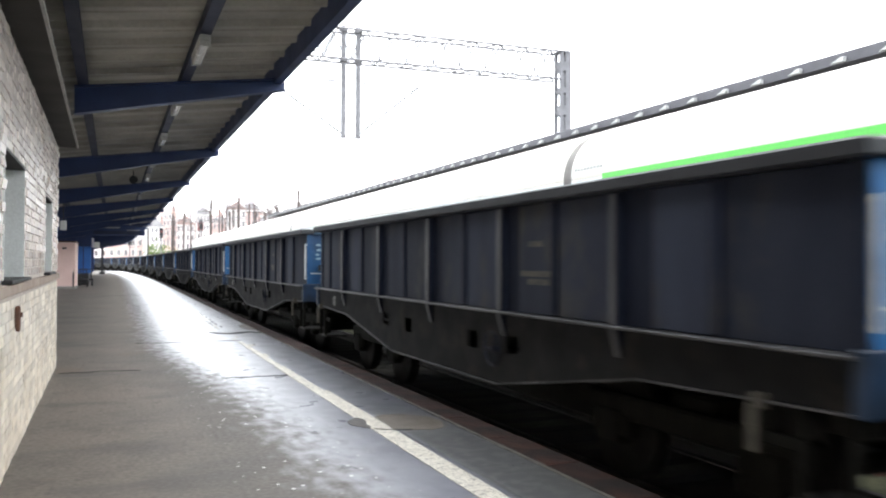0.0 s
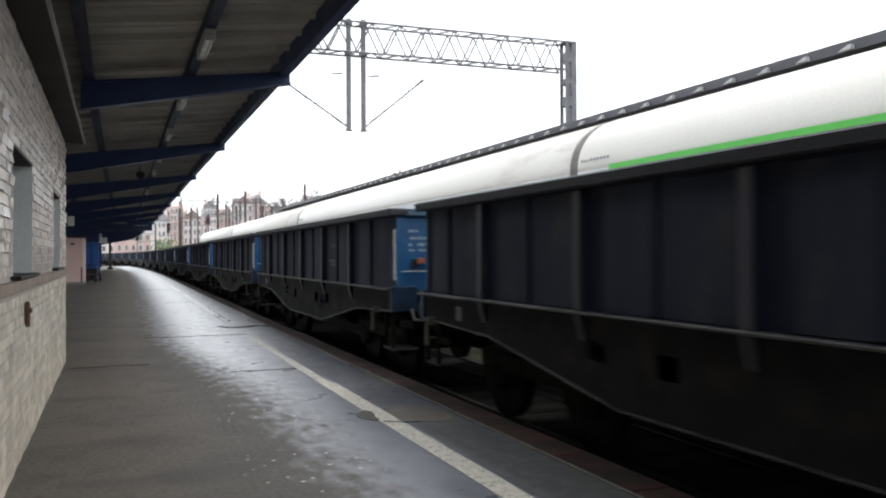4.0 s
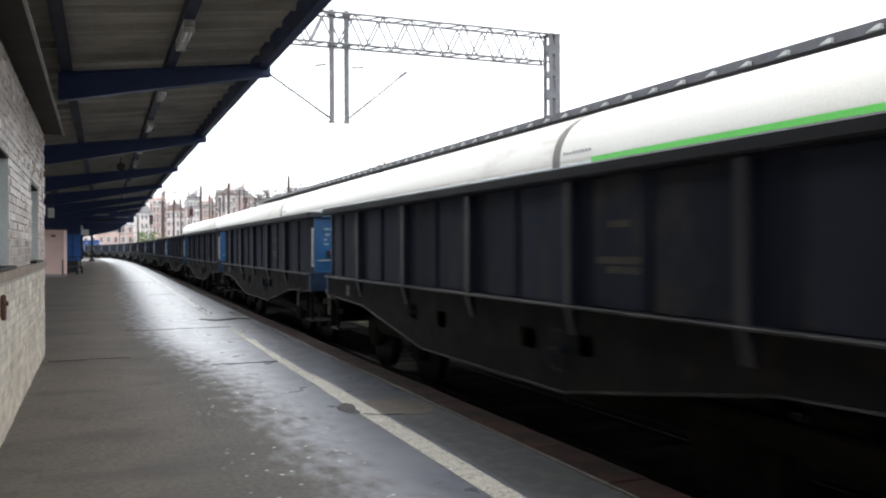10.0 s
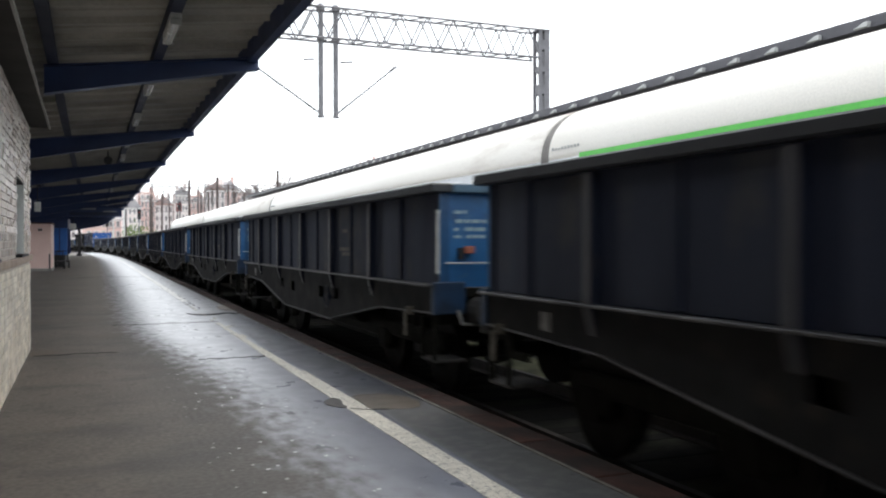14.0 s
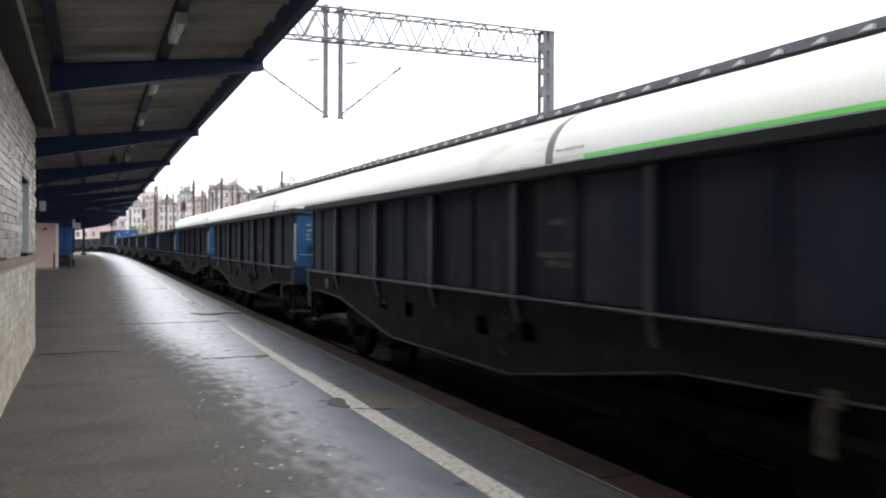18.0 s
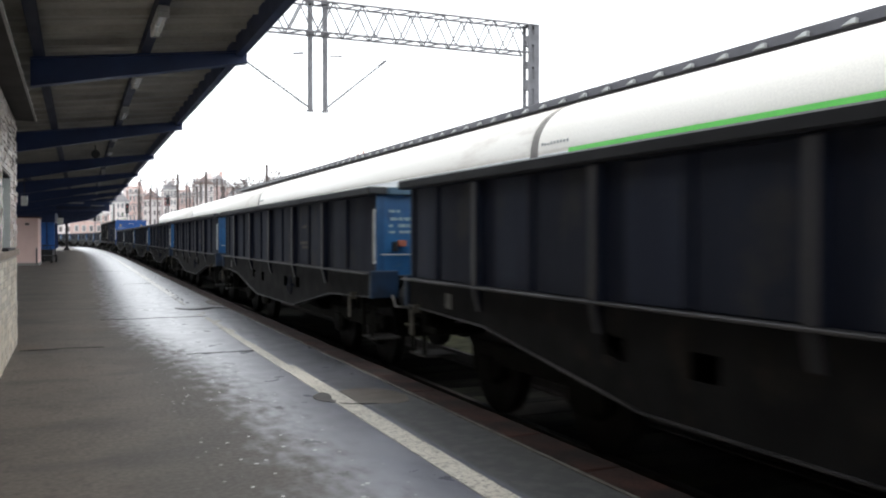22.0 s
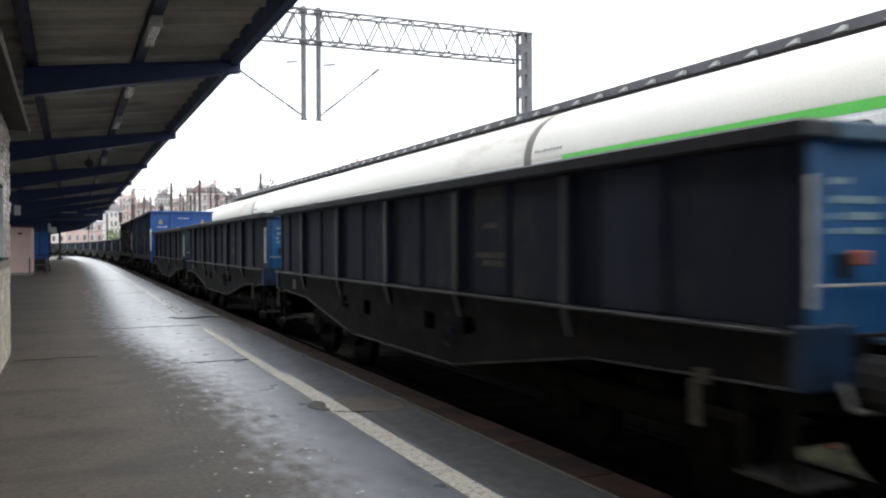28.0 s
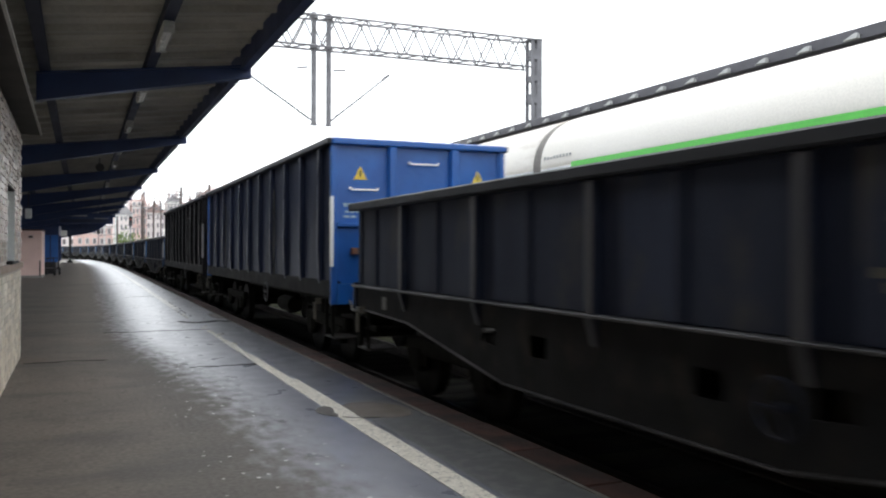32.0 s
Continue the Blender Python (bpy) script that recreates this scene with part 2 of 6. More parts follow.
M = {
    # grime plus the ribs' shadow, painted darker than the plates between
    "wagon": mat("grimy_shaded_wagon_steel", (0.0125, 0.0165, 0.032), (0.007, 0.0095, 0.019), rough=0.66, scale=1.6, fine=40, streak=True, spread=0.35, spec=0.18),
    "panel": mat("dull_pressed_panel", (0.024, 0.030, 0.049), (0.014, 0.018, 0.033), rough=0.64, scale=1.8, fine=40, streak=True, spread=0.4, spec=0.2, vary=0.28),
    "wagon_rib": mat("rubbed_rib_steel", (0.090, 0.088, 0.090), (0.028, 0.029, 0.036), rough=0.36, metal=0.1, scale=3, fine=50, streak=True, spec=0.3),
    "wagon_edge": mat("rubbed_steel_edge", (0.062, 0.059, 0.060), (0.010, 0.010, 0.011), rough=0.5, scale=1.7, fine=60, spread=0.22),
    # sill colour blackened for the shade low beside the platform edge
    "sill_black": mat("shaded_sill_steel", (0.0145, 0.0145, 0.0145), (0.008, 0.008, 0.0085), rough=0.75, scale=3, fine=40, spec=0.15),
    "rim": mat("worn_top_rim", (0.019, 0.021, 0.025), (0.011, 0.0125, 0.016), rough=0.48, scale=3, fine=60, spec=0.45),
    "blue": mat("faded_blue_paint", (0.021, 0.118, 0.275), (0.012, 0.068, 0.175), rough=0.48, scale=2.2, fine=45, vary=0.4),
    # end blue darkened for the unlit corner gussets
    "blue_shaded": mat("shaded_blue_paint", (0.010, 0.035, 0.082), (0.007, 0.018, 0.038), rough=0.5, scale=4.0, fine=45, vary=0.2, spread=0.3),
    "rim_blue": mat("pale_blue_rim", (0.055, 0.115, 0.17), (0.035, 0.075, 0.115), rough=0.5, scale=4, fine=50),
    "old_blue": mat("weathered_blue_grey", (0.034, 0.064, 0.100), (0.020, 0.038, 0.062), rough=0.55, scale=2.5, fine=45),
    "tall_blue": mat("fresh_blue_paint", (0.012, 0.105, 0.38), (0.009, 0.068, 0.265), rough=0.36, scale=1.6, fine=4.5, bump=1.0),
    # the wagon's blue again, darkened for the long side turned from the sky
    "tall_side": mat("shaded_blue_side", (0.0055, 0.012, 0.040), (0.003, 0.006, 0.018), rough=0.5, scale=1.8, fine=40, streak=True, spec=0.3),
    "tall_rib": mat("rubbed_blue_rib", (0.060, 0.066, 0.090), (0.010, 0.014, 0.034), rough=0.27, metal=0.2, scale=2.5, fine=40, streak=True, spec=0.5),
    "black_side": mat("sooty_side", (0.011, 0.010, 0.011), (0.006, 0.006, 0.007), rough=0.75, scale=2, fine=40, streak=True, spec=0.1),
    # underframe and wheel colours hold the deep shade below the wagons
    "under": mat("shaded_brake_dust_steel", (0.014, 0.0135, 0.011), (0.008, 0.0075, 0.0065), rough=0.9, scale=6, fine=60, spec=0.1),
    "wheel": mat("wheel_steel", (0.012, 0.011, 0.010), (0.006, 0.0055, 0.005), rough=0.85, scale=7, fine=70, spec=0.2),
    "buffer_steel": mat("greasy_buffer_steel", (0.046, 0.044, 0.042), (0.016, 0.016, 0.016), rough=0.6, metal=0.1, scale=6, fine=50),
    "pale_metal": mat("pale_grab_rail", (0.60, 0.60, 0.57), (0.40, 0.40, 0.38), rough=0.5, scale=9, fine=60),
    "step": mat("scuffed_step_board", (0.065, 0.062, 0.057), (0.026, 0.025, 0.023), rough=0.75, scale=9, fine=70),
    "label_white": mat("grubby_label", (0.21, 0.205, 0.195), (0.10, 0.098, 0.09), rough=0.6, scale=14, fine=70, spread=0.25),
    "stick": mat("dull_hanger_steel", (0.105, 0.094, 0.072), (0.045, 0.040, 0.031), rough=0.7, scale=9, fine=70),
    "step_pale": mat("dull_pale_steel", (0.27, 0.265, 0.25), (0.15, 0.145, 0.135), rough=0.6, scale=9, fine=70),
    "white_mark": mat("stencil_white", (0.34, 0.44, 0.47), (0.20, 0.29, 0.33), rough=0.6, scale=20, fine=90),
    "dull_mark": mat("faded_stencil", (0.11, 0.135, 0.145), (0.06, 0.08, 0.09), rough=0.6, scale=20, fine=90),
    "ochre_mark": mat("stencil_ochre", (0.080, 0.070, 0.045), (0.032, 0.030, 0.027), rough=0.6, scale=9, fine=90, spread=0.3),
    "orange": mat("orange_red_lamp_plate", (0.48, 0.15, 0.085), (0.30, 0.09, 0.06), rough=0.5, scale=20),
    "yellow": mat("warning_yellow", (0.75, 0.55, 0.06), (0.65, 0.45, 0.05), rough=0.5, scale=20),
    "roof": mat("cream_coach_roof", (0.84, 0.815, 0.755), (0.75, 0.72, 0.65), rough=0.38, scale=0.3, fine=45, bump=0.02, spread=0.9),
    "coach": mat("white_coach_paint", (0.80, 0.82, 0.84), (0.72, 0.74, 0.76), rough=0.3, scale=1.2, fine=30, bump=0.03),
    "green": mat("bright_green_band", (0.12, 0.60, 0.09), (0.10, 0.52, 0.08), rough=0.35, scale=2, fine=30, bump=0.03),
    "rubber": mat("grey_rubber_gangway", (0.21, 0.20, 0.185), (0.13, 0.12, 0.115), rough=0.8, scale=6, fine=50),
    "frame_dark": mat("dark_window_rubber", (0.02, 0.02, 0.022), rough=0.6),
    # town window panes, lightened for the glare over the distance
    "far_pane": mat("glare_pale_far_pane", (0.36, 0.34, 0.35), (0.20, 0.19, 0.195), rough=0.25, scale=0.6, vary=0.3),
    "pane": glass("tinted_pane"),
    "canopy_blue": mat("navy_canopy_steel", (0.018, 0.040, 0.128), (0.012, 0.025, 0.080), rough=0.45, scale=2.5, fine=35),
    "purlin_steel": mat("dark_purlin_steel", (0.013, 0.023, 0.064), (0.009, 0.014, 0.036), rough=0.6, scale=2.5, fine=35),
    "sheet": mat("grey_roof_sheet", (0.50, 0.485, 0.42), (0.30, 0.285, 0.245), rough=0.6, scale=1.4, fine=25, spread=0.45),
    "sheet_top": mat("weathered_roof_top", (0.2, 0.2, 0.19), (0.13, 0.13, 0.12), rough=0.85),
    "lamp_body": mat("lamp_housing_grey", (0.5, 0.5, 0.47), (0.36, 0.36, 0.34), rough=0.5, scale=8),
    "lamp_cover": mat("milky_lamp_cover", (0.82, 0.83, 0.80), (0.7, 0.7, 0.67), rough=0.25, scale=8, bump=0.03),
    "brick": mat("glazed_white_brick", (0.92, 0.87, 0.82), (0.66, 0.55, 0.47), rough=0.22, scale=5, fine=50, vary=0.20, bump=0.2, spec=0.7),
    "brick_far": mat("glazed_white_brick_wall", (0.92, 0.87, 0.82), (0.66, 0.55, 0.47), rough=0.22, scale=5, fine=50, vary=0.20, bump=0.2, island=True, spec=0.7),
    "brick_low": mat("limewashed_brick", (0.88, 0.82, 0.71), (0.62, 0.54, 0.43), rough=0.4, scale=2.6, fine=40, vary=0.2, bump=0.3, island=True),
    "mortar": mat("grey_mortar", (0.56, 0.51, 0.46), (0.42, 0.38, 0.34), rough=0.9, scale=6, fine=90, bump=0.4),
    "sill": mat("stained_brown_sill", (0.40, 0.32, 0.25), (0.28, 0.21, 0.165), rough=0.6, scale=4, fine=60, bump=0.3),
    "jamb": mat("pale_grey_render", (0.90, 0.92, 0.90), (0.83, 0.85, 0.83), rough=0.35, scale=3, fine=60),
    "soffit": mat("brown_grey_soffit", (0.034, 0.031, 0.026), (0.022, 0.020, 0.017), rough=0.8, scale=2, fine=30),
    "eave_trim": mat("galvanised_eave_trim", (0.38, 0.38, 0.37), (0.26, 0.26, 0.25), rough=0.45, metal=0.3, scale=5),
    "rust": mat("rusty_iron", (0.16, 0.075, 0.045), (0.08, 0.04, 0.03), rough=0.8, scale=14, fine=90, bump=0.4),
    "kerb": mat("reddish_edge_stone", (0.042, 0.0150, 0.0105), (0.014, 0.0090, 0.0072), rough=0.8, scale=3, fine=50, vary=0.3, bump=0.8, spec=0.2),
    "kerb_line": mat("mossy_joint_mortar", (0.125, 0.118, 0.10), (0.045, 0.043, 0.037), rough=0.8, scale=4, fine=60, bump=0.3),
    # dirty ballast, its colour taken near black for the shade under the train
    "ballast": mat("dirty_shaded_ballast", (0.019, 0.018, 0.015), (0.009, 0.0085, 0.007), rough=0.95, scale=1.5, fine=22, bump=1.0, spec=0.2),
    "moss_ballast": mat("mossy_gravel", (0.125, 0.125, 0.072), (0.016, 0.017, 0.012), rough=0.95, scale=2.2, fine=24, bump=1.0, spec=0.2),
    "stained_concrete": mat("stained_concrete", (0.085, 0.08, 0.07), (0.045, 0.043, 0.038), rough=0.85, scale=1.2, fine=40, bump=0.3),
    "concrete": mat("grey_concrete", (0.30, 0.29, 0.27), (0.21, 0.20, 0.19), rough=0.8, scale=1.2, fine=40, bump=0.3),
    "rail": mat("rail_steel", (0.045, 0.037, 0.032), (0.022, 0.018, 0.016), rough=0.5, metal=0.4, scale=5),
    # sleepers get the same painted shade as the ballast
    "sleeper": mat("oiled_shaded_sleeper", (0.014, 0.013, 0.012), (0.008, 0.0075, 0.007), rough=0.9, scale=5, spec=0.15),
    "gantry": mat("grey_gantry_steel", (0.21, 0.21, 0.225), (0.14, 0.14, 0.15), rough=0.6, scale=4),
    "maroon": mat("maroon_cabin_paint", (0.30, 0.13, 0.12), (0.20, 0.09, 0.085), rough=0.6, scale=2, fine=20),
    "mast_steel": mat("brown_mast_steel", (0.14, 0.105, 0.095), (0.09, 0.07, 0.063), rough=0.8, scale=4),
    "far_roof": mat("dark_far_canopy", (0.075, 0.075, 0.088), (0.05, 0.05, 0.06), rough=0.6, scale=2),
    "far_bracket": mat("pale_far_bracket", (0.45, 0.46, 0.46), (0.35, 0.36, 0.36), rough=0.6),
    "pink": mat("pink_kiosk_paint", (0.86, 0.63, 0.57), (0.76, 0.53, 0.48), rough=0.6, scale=1.5, fine=25),
    "vivid_blue": mat("vivid_blue_panel", (0.02, 0.13, 0.42), (0.015, 0.09, 0.31), rough=0.5, scale=1.5, fine=25),
    "dark": mat("black_iron", (0.02, 0.02, 0.022), (0.012, 0.012, 0.013), rough=0.6, scale=5),
    # bark of the far trees, lightened for the same glare
    "bark": mat("glare_pale_bark", (0.30, 0.275, 0.27), (0.20, 0.185, 0.18), rough=0.9, scale=6),
    "leaf": mat("spring_leaves", (0.17, 0.24, 0.05), (0.09, 0.15, 0.035), rough=0.7, scale=4, vary=0.2, island=True),
    # town walls and roofs: washed-out glare is mixed into their colours
    "brick_red": mat("glare_pale_red_brick", (0.82, 0.62, 0.57), (0.64, 0.46, 0.42), rough=0.85, scale=0.25, fine=2.5),
    "brick_pink": mat("glare_pale_house_render", (0.90, 0.82, 0.79), (0.78, 0.69, 0.66), rough=0.85, scale=0.25, fine=2.5),
    "render_grey": mat("glare_pale_grey_render", (0.90, 0.87, 0.86), (0.80, 0.765, 0.76), rough=0.85, scale=0.25, fine=2.5),
    "roof_tile": mat("glare_pale_roof_tile", (0.46, 0.34, 0.31), (0.33, 0.25, 0.23), rough=0.85, scale=0.5, fine=3),
    "roof_slate": mat("glare_pale_roof_slate", (0.46, 0.44, 0.45), (0.33, 0.315, 0.325), rough=0.8, scale=0.5, fine=3),
    "white_trim": mat("white_house_trim", (0.82, 0.81, 0.79), (0.72, 0.71, 0.69), rough=0.7),
    "red_glow": glow("red_signal_light", (0.32, 0.03, 0.03), 0.12),
    "white_sign": mat("white_sign_board", (0.72, 0.74, 0.72), (0.6, 0.62, 0.6), rough=0.4),
}


def platform_material():
    """Worn asphalt, dry under the canopy and wet from rain beyond its edge, with sky sheen painted into the wet colour;
    the mesh's UV map holds offset and distance in metres.
    """
    m = bpy.data.materials.new("platform_asphalt")
    m.use_nodes = True
    n, l = m.node_tree.nodes, m.node_tree.links
    b = n["Principled BSDF"]
    uv = n.new("ShaderNodeUVMap")
    sep = n.new("ShaderNodeSeparateXYZ")
    l.new(uv.outputs["UV"], sep.inputs["Vector"])

    def tex(scale, detail, stretch=(1, 1, 1)):
        mp, t = n.new("ShaderNodeMapping"), n.new("ShaderNodeTexNoise")
        mp.inputs["Scale"].default_value = stretch
        t.inputs["Scale"].default_value, t.inputs["Detail"].default_value = scale, detail
        l.new(uv.outputs["UV"], mp.inputs["Vector"])
        l.new(mp.outputs["Vector"], t.inputs["Vector"])
        return t.outputs["Fac"]

    def rng(v, a, c, lo=0.0, hi=1.0):
        r = n.new("ShaderNodeMapRange")
        r.interpolation_type = "SMOOTHSTEP"
        for key, value in (("From Min", a), ("From Max", c), ("To Min", lo), ("To Max", hi)):
            r.inputs[key].default_value = value
        l.new(v, r.inputs["Value"])
        return r.outputs["Result"]

    def op(kind, a, c):
        o = n.new("ShaderNodeMath")
        o.operation = kind
        for i, v in enumerate((a, c)):
            if isinstance(v, (int, float)):
                o.inputs[i].default_value = v
            else:
                l.new(v, o.inputs[i])
        return o.outputs[0]

    def mixc(fac, a, c):
        x = n.new("ShaderNodeMix")
        x.data_type = "RGBA"
        l.new(fac, x.inputs["Factor"])
        for key, v in (("A", a), ("B", c)):
            if isinstance(v, tuple):
                x.inputs[key].default_value = (*v, 1)
            else:
                l.new(v, x.inputs[key])
        return x.outputs["Result"]

    blotch, patch, grain, fine, stain = tex(0.55, 4), tex(3.2, 5, (1, 0.7, 1)), tex(26, 4), tex(120, 2), tex(1.3, 6, (0.5, 1, 1))
    ripple = tex(8.5, 6, (1, 0.5, 1))
    # the wet edge drifts inwards with distance, as the sky's sheen spreads there
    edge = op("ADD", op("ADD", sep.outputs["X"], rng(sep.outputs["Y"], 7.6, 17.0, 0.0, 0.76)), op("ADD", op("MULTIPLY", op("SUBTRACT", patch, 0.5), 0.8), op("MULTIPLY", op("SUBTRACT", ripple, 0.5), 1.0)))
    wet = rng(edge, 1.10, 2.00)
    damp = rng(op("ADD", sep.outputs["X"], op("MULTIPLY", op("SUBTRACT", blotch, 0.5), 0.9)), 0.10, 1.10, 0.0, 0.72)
    dry_col = mixc(rng(blotch, 0.3, 0.7), (0.132, 0.112, 0.093), (0.094, 0.082, 0.070))
    dry_col = mixc(rng(stain, 0.5, 0.68), dry_col, (0.056, 0.051, 0.046))
    dry_col = mixc(rng(grain, 0.3, 0.95), dry_col, (0.082, 0.077, 0.071))
    dry_col = mixc(rng(tex(0.9, 6, (1.0, 0.6, 1)), 0.58, 0.70, 0.0, 0.7), dry_col, (0.110, 0.084, 0.062))
    dry_col = mixc(rng(tex(2.6, 6, (1, 0.75, 1)), 0.48, 0.68, 0.0, 0.42), dry_col, (0.048, 0.044, 0.038))
    dry_col = mixc(rng(tex(4.3, 7, (0.8, 1, 1)), 0.57, 0.72, 0.0, 0.45), dry_col, (0.100, 0.078, 0.060))
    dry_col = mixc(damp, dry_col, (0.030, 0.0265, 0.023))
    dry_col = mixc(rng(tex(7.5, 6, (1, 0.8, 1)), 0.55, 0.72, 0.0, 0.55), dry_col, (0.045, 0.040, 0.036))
    # pale blue of the reflected sky, painted into the wet colour
    wet_sheen_col = mixc(rng(patch, 0.35, 0.65), (0.118, 0.126, 0.160), (0.102, 0.110, 0.142))
    fleck = n.new("ShaderNodeTexVoronoi")
    fleck.inputs["Scale"].default_value = 7.0
    l.new(uv.outputs["UV"], fleck.inputs["Vector"])
    near = rng(op("ABSOLUTE", op("SUBTRACT", sep.outputs["X"], 1.4), 0.0), 0.25, 0.75, 1.0, 0.0)
    spots = op("MULTIPLY", rng(fleck.outputs["Distance"], 0.09, 0.13, 1.0, 0.0), op("MULTIPLY", near, rng(blotch, 0.36, 0.48)))
    base = mixc(wet, dry_col, wet_sheen_col)
    moss = op("MULTIPLY", rng(sep.outputs["X"], 2.5, 2.98, 0.0, 0.75), rng(tex(1.1, 6, (1.6, 0.5, 1)), 0.40, 0.68))
    # the dirty strip is painted darker close by, where sky sheen drops off
    close = rng(sep.outputs["Y"], 6.4, 9.4, 1.0, 0.0)
    worn = op("MULTIPLY", rng(sep.outputs["X"], 2.36, 2.46, 0.0, 0.88), op("ADD", op("MULTIPLY", close, 0.6), 0.4))
    base = mixc(worn, base, mixc(rng(tex(9.0, 6), 0.42, 0.66), (0.019, 0.019, 0.017), (0.055, 0.053, 0.047)))
    base = mixc(moss, base, (0.045, 0.044, 0.040))
    base = mixc(spots, base, (0.55, 0.56, 0.54))
    l.new(base, b.inputs["Base Color"])
    rough_wet = rng(patch, 0.3, 0.7, 0.30, 0.42)
    rough = op("ADD", op("MULTIPLY", wet, rough_wet), op("MULTIPLY", op("SUBTRACT", 1.0, wet), rng(grain, 0.2, 0.8, 0.55, 0.74)))
    l.new(op("MAXIMUM", rough, op("MULTIPLY", op("MULTIPLY", worn, close), 0.8)), b.inputs["Roughness"])
    # a film of rain water over the wet part
    l.new(op("MULTIPLY", wet, op("SUBTRACT", 1.0, op("MULTIPLY", close, rng(sep.outputs["X"], 2.37, 2.52, 0.0, 0.88)))), b.inputs["Coat Weight"])
    b.inputs["Coat IOR"].default_value = 1.4
    l.new(rng(patch, 0.3, 0.7, 0.27, 0.36), b.inputs["Coat Roughness"])
    bp = n.new("ShaderNodeBump")
    bp.inputs["Strength"].default_value, bp.inputs["Distance"].default_value = 0.11, 0.012
    l.new(op("ADD", op("MULTIPLY", grain, 0.35), op("ADD", op("MULTIPLY", fine, 0.25), op("MULTIPLY", ripple, 0.3))), bp.inputs["Height"])
    l.new(bp.outputs["Normal"], b.inputs["Normal"])
    return m


def line_material():
    """White line paint, cracked and worn through to the asphalt."""
    m = mat("worn_white_line", (0.62, 0.59, 0.51), (0.46, 0.43, 0.37), rough=0.5, scale=6, fine=80, bump=0.3)
    n, l = m.node_tree.nodes, m.node_tree.links
    b = n["Principled BSDF"]
    old = b.inputs["Base Color"].links[0].from_socket
    co, t, r, x = n.new("ShaderNodeTexCoord"), n.new("ShaderNodeTexNoise"), n.new("ShaderNodeMapRange"), n.new("ShaderNodeMix")
    t.inputs["Scale"].default_value, t.inputs["Detail"].default_value, t.inputs["Roughness"].default_value = 22, 8, 0.85
    r.inputs["From Min"].default_value, r.inputs["From Max"].default_value = 0.50, 0.60
    x.data_type = "RGBA"
    x.inputs["B"].default_value = (0.11, 0.105, 0.10, 1)
    l.new(co.outputs["Object"], t.inputs["Vector"])
    l.new(t.outputs["Fac"], r.inputs["Value"])
    l.new(r.outputs["Result"], x.inputs["Factor"])
    l.new(old, x.inputs["A"])
    l.new(x.outputs["Result"], b.inputs["Base Color"])
    return m


def stained(m, scale, lo, hi, col, stretch, ends=None):
    """Adds dirt with a shape of its own, from a stretched noise, to a material's colour; ends: the stretch of the object's length over which it thins out."""
    n, l = m.node_tree.nodes, m.node_tree.links
    b = n["Principled BSDF"]
    old = b.inputs["Base Color"].links[0].from_socket
    co, mp, t, r, x = n.new("ShaderNodeTexCoord"), n.new("ShaderNodeMapping"), n.new("ShaderNodeTexNoise"), n.new("ShaderNodeMapRange"), n.new("ShaderNodeMix")
    mp.inputs["Scale"].default_value = stretch
    t.inputs["Scale"].default_value, t.inputs["Detail"].default_value, t.inputs["Roughness"].default_value = scale, 7, 0.65
    r.inputs["From Min"].default_value, r.inputs["From Max"].default_value = lo, hi
    x.data_type = "RGBA"
    x.inputs["B"].default_value = (*col, 1)
    l.new(co.outputs["Object"], mp.inputs["Vector"])
    l.new(mp.outputs["Vector"], t.inputs["Vector"])
    l.new(t.outputs["Fac"], r.inputs["Value"])
    fac = r.outputs["Result"]
    if ends:
        sep, fade, mul = n.new("ShaderNodeSeparateXYZ"), n.new("ShaderNodeMapRange"), n.new("ShaderNodeMath")
        fade.inputs["From Min"].default_value, fade.inputs["From Max"].default_value = ends
        fade.inputs["To Min"].default_value, fade.inputs["To Max"].default_value = 1.0, 0.0
        mul.operation = "MULTIPLY"
        l.new(co.outputs["Object"], sep.inputs["Vector"])
        l.new(sep.outputs["Y"], fade.inputs["Value"])
        l.new(fade.outputs["Result"], mul.inputs[0])
        l.new(fac, mul.inputs[1])
        fac = mul.outputs[0]
    l.new(fac, x.inputs["Factor"])
    l.new(old, x.inputs["A"])
    l.new(x.outputs["Result"], b.inputs["Base Color"])


stained(M["roof"], 0.5, 0.58, 0.95, (0.58, 0.54, 0.47), (1.0, 0.2, 1.0))
stained(M["brick_low"], 1.4, 0.54, 0.72, (0.36, 0.29, 0.19), (1.0, 1.0, 0.5))
stained(M["blue"], 2.0, 0.52, 0.72, (0.035, 0.045, 0.062), (1.0, 1.0, 0.4))
stained(M["blue"], 3.4, 0.62, 0.78, (0.085, 0.15, 0.215), (1.0, 1.0, 2.2))
stained(M["panel"], 1.7, 0.52, 0.68, (0.050, 0.047, 0.043), (1.0, 1.0, 0.6))
stained(M["wagon"], 2.3, 0.56, 0.72, (0.036, 0.034, 0.034), (1.0, 1.0, 0.5))
stained(M["sill_black"], 3.0, 0.55, 0.72, (0.032, 0.027, 0.021), (1.0, 1.0, 0.8))
stained(M["ballast"], 0.8, 0.50, 0.64, (0.036, 0.039, 0.026), (1.0, 1.0, 1.0))
stained(M["kerb"], 2.6, 0.42, 0.66, (0.0085, 0.0075, 0.0068), (1.0, 1.0, 1.0))
M["roof_smeared"] = mat("smeared_coach_roof", (0.86, 0.835, 0.78), (0.79, 0.76, 0.70), rough=0.38, scale=0.3, fine=45, bump=0.02, spread=0.9)
stained(M["roof_smeared"], 1.6, 0.48, 0.74, (0.56, 0.50, 0.45), (1.0, 0.35, 1.6), (-11.0, -7.0))
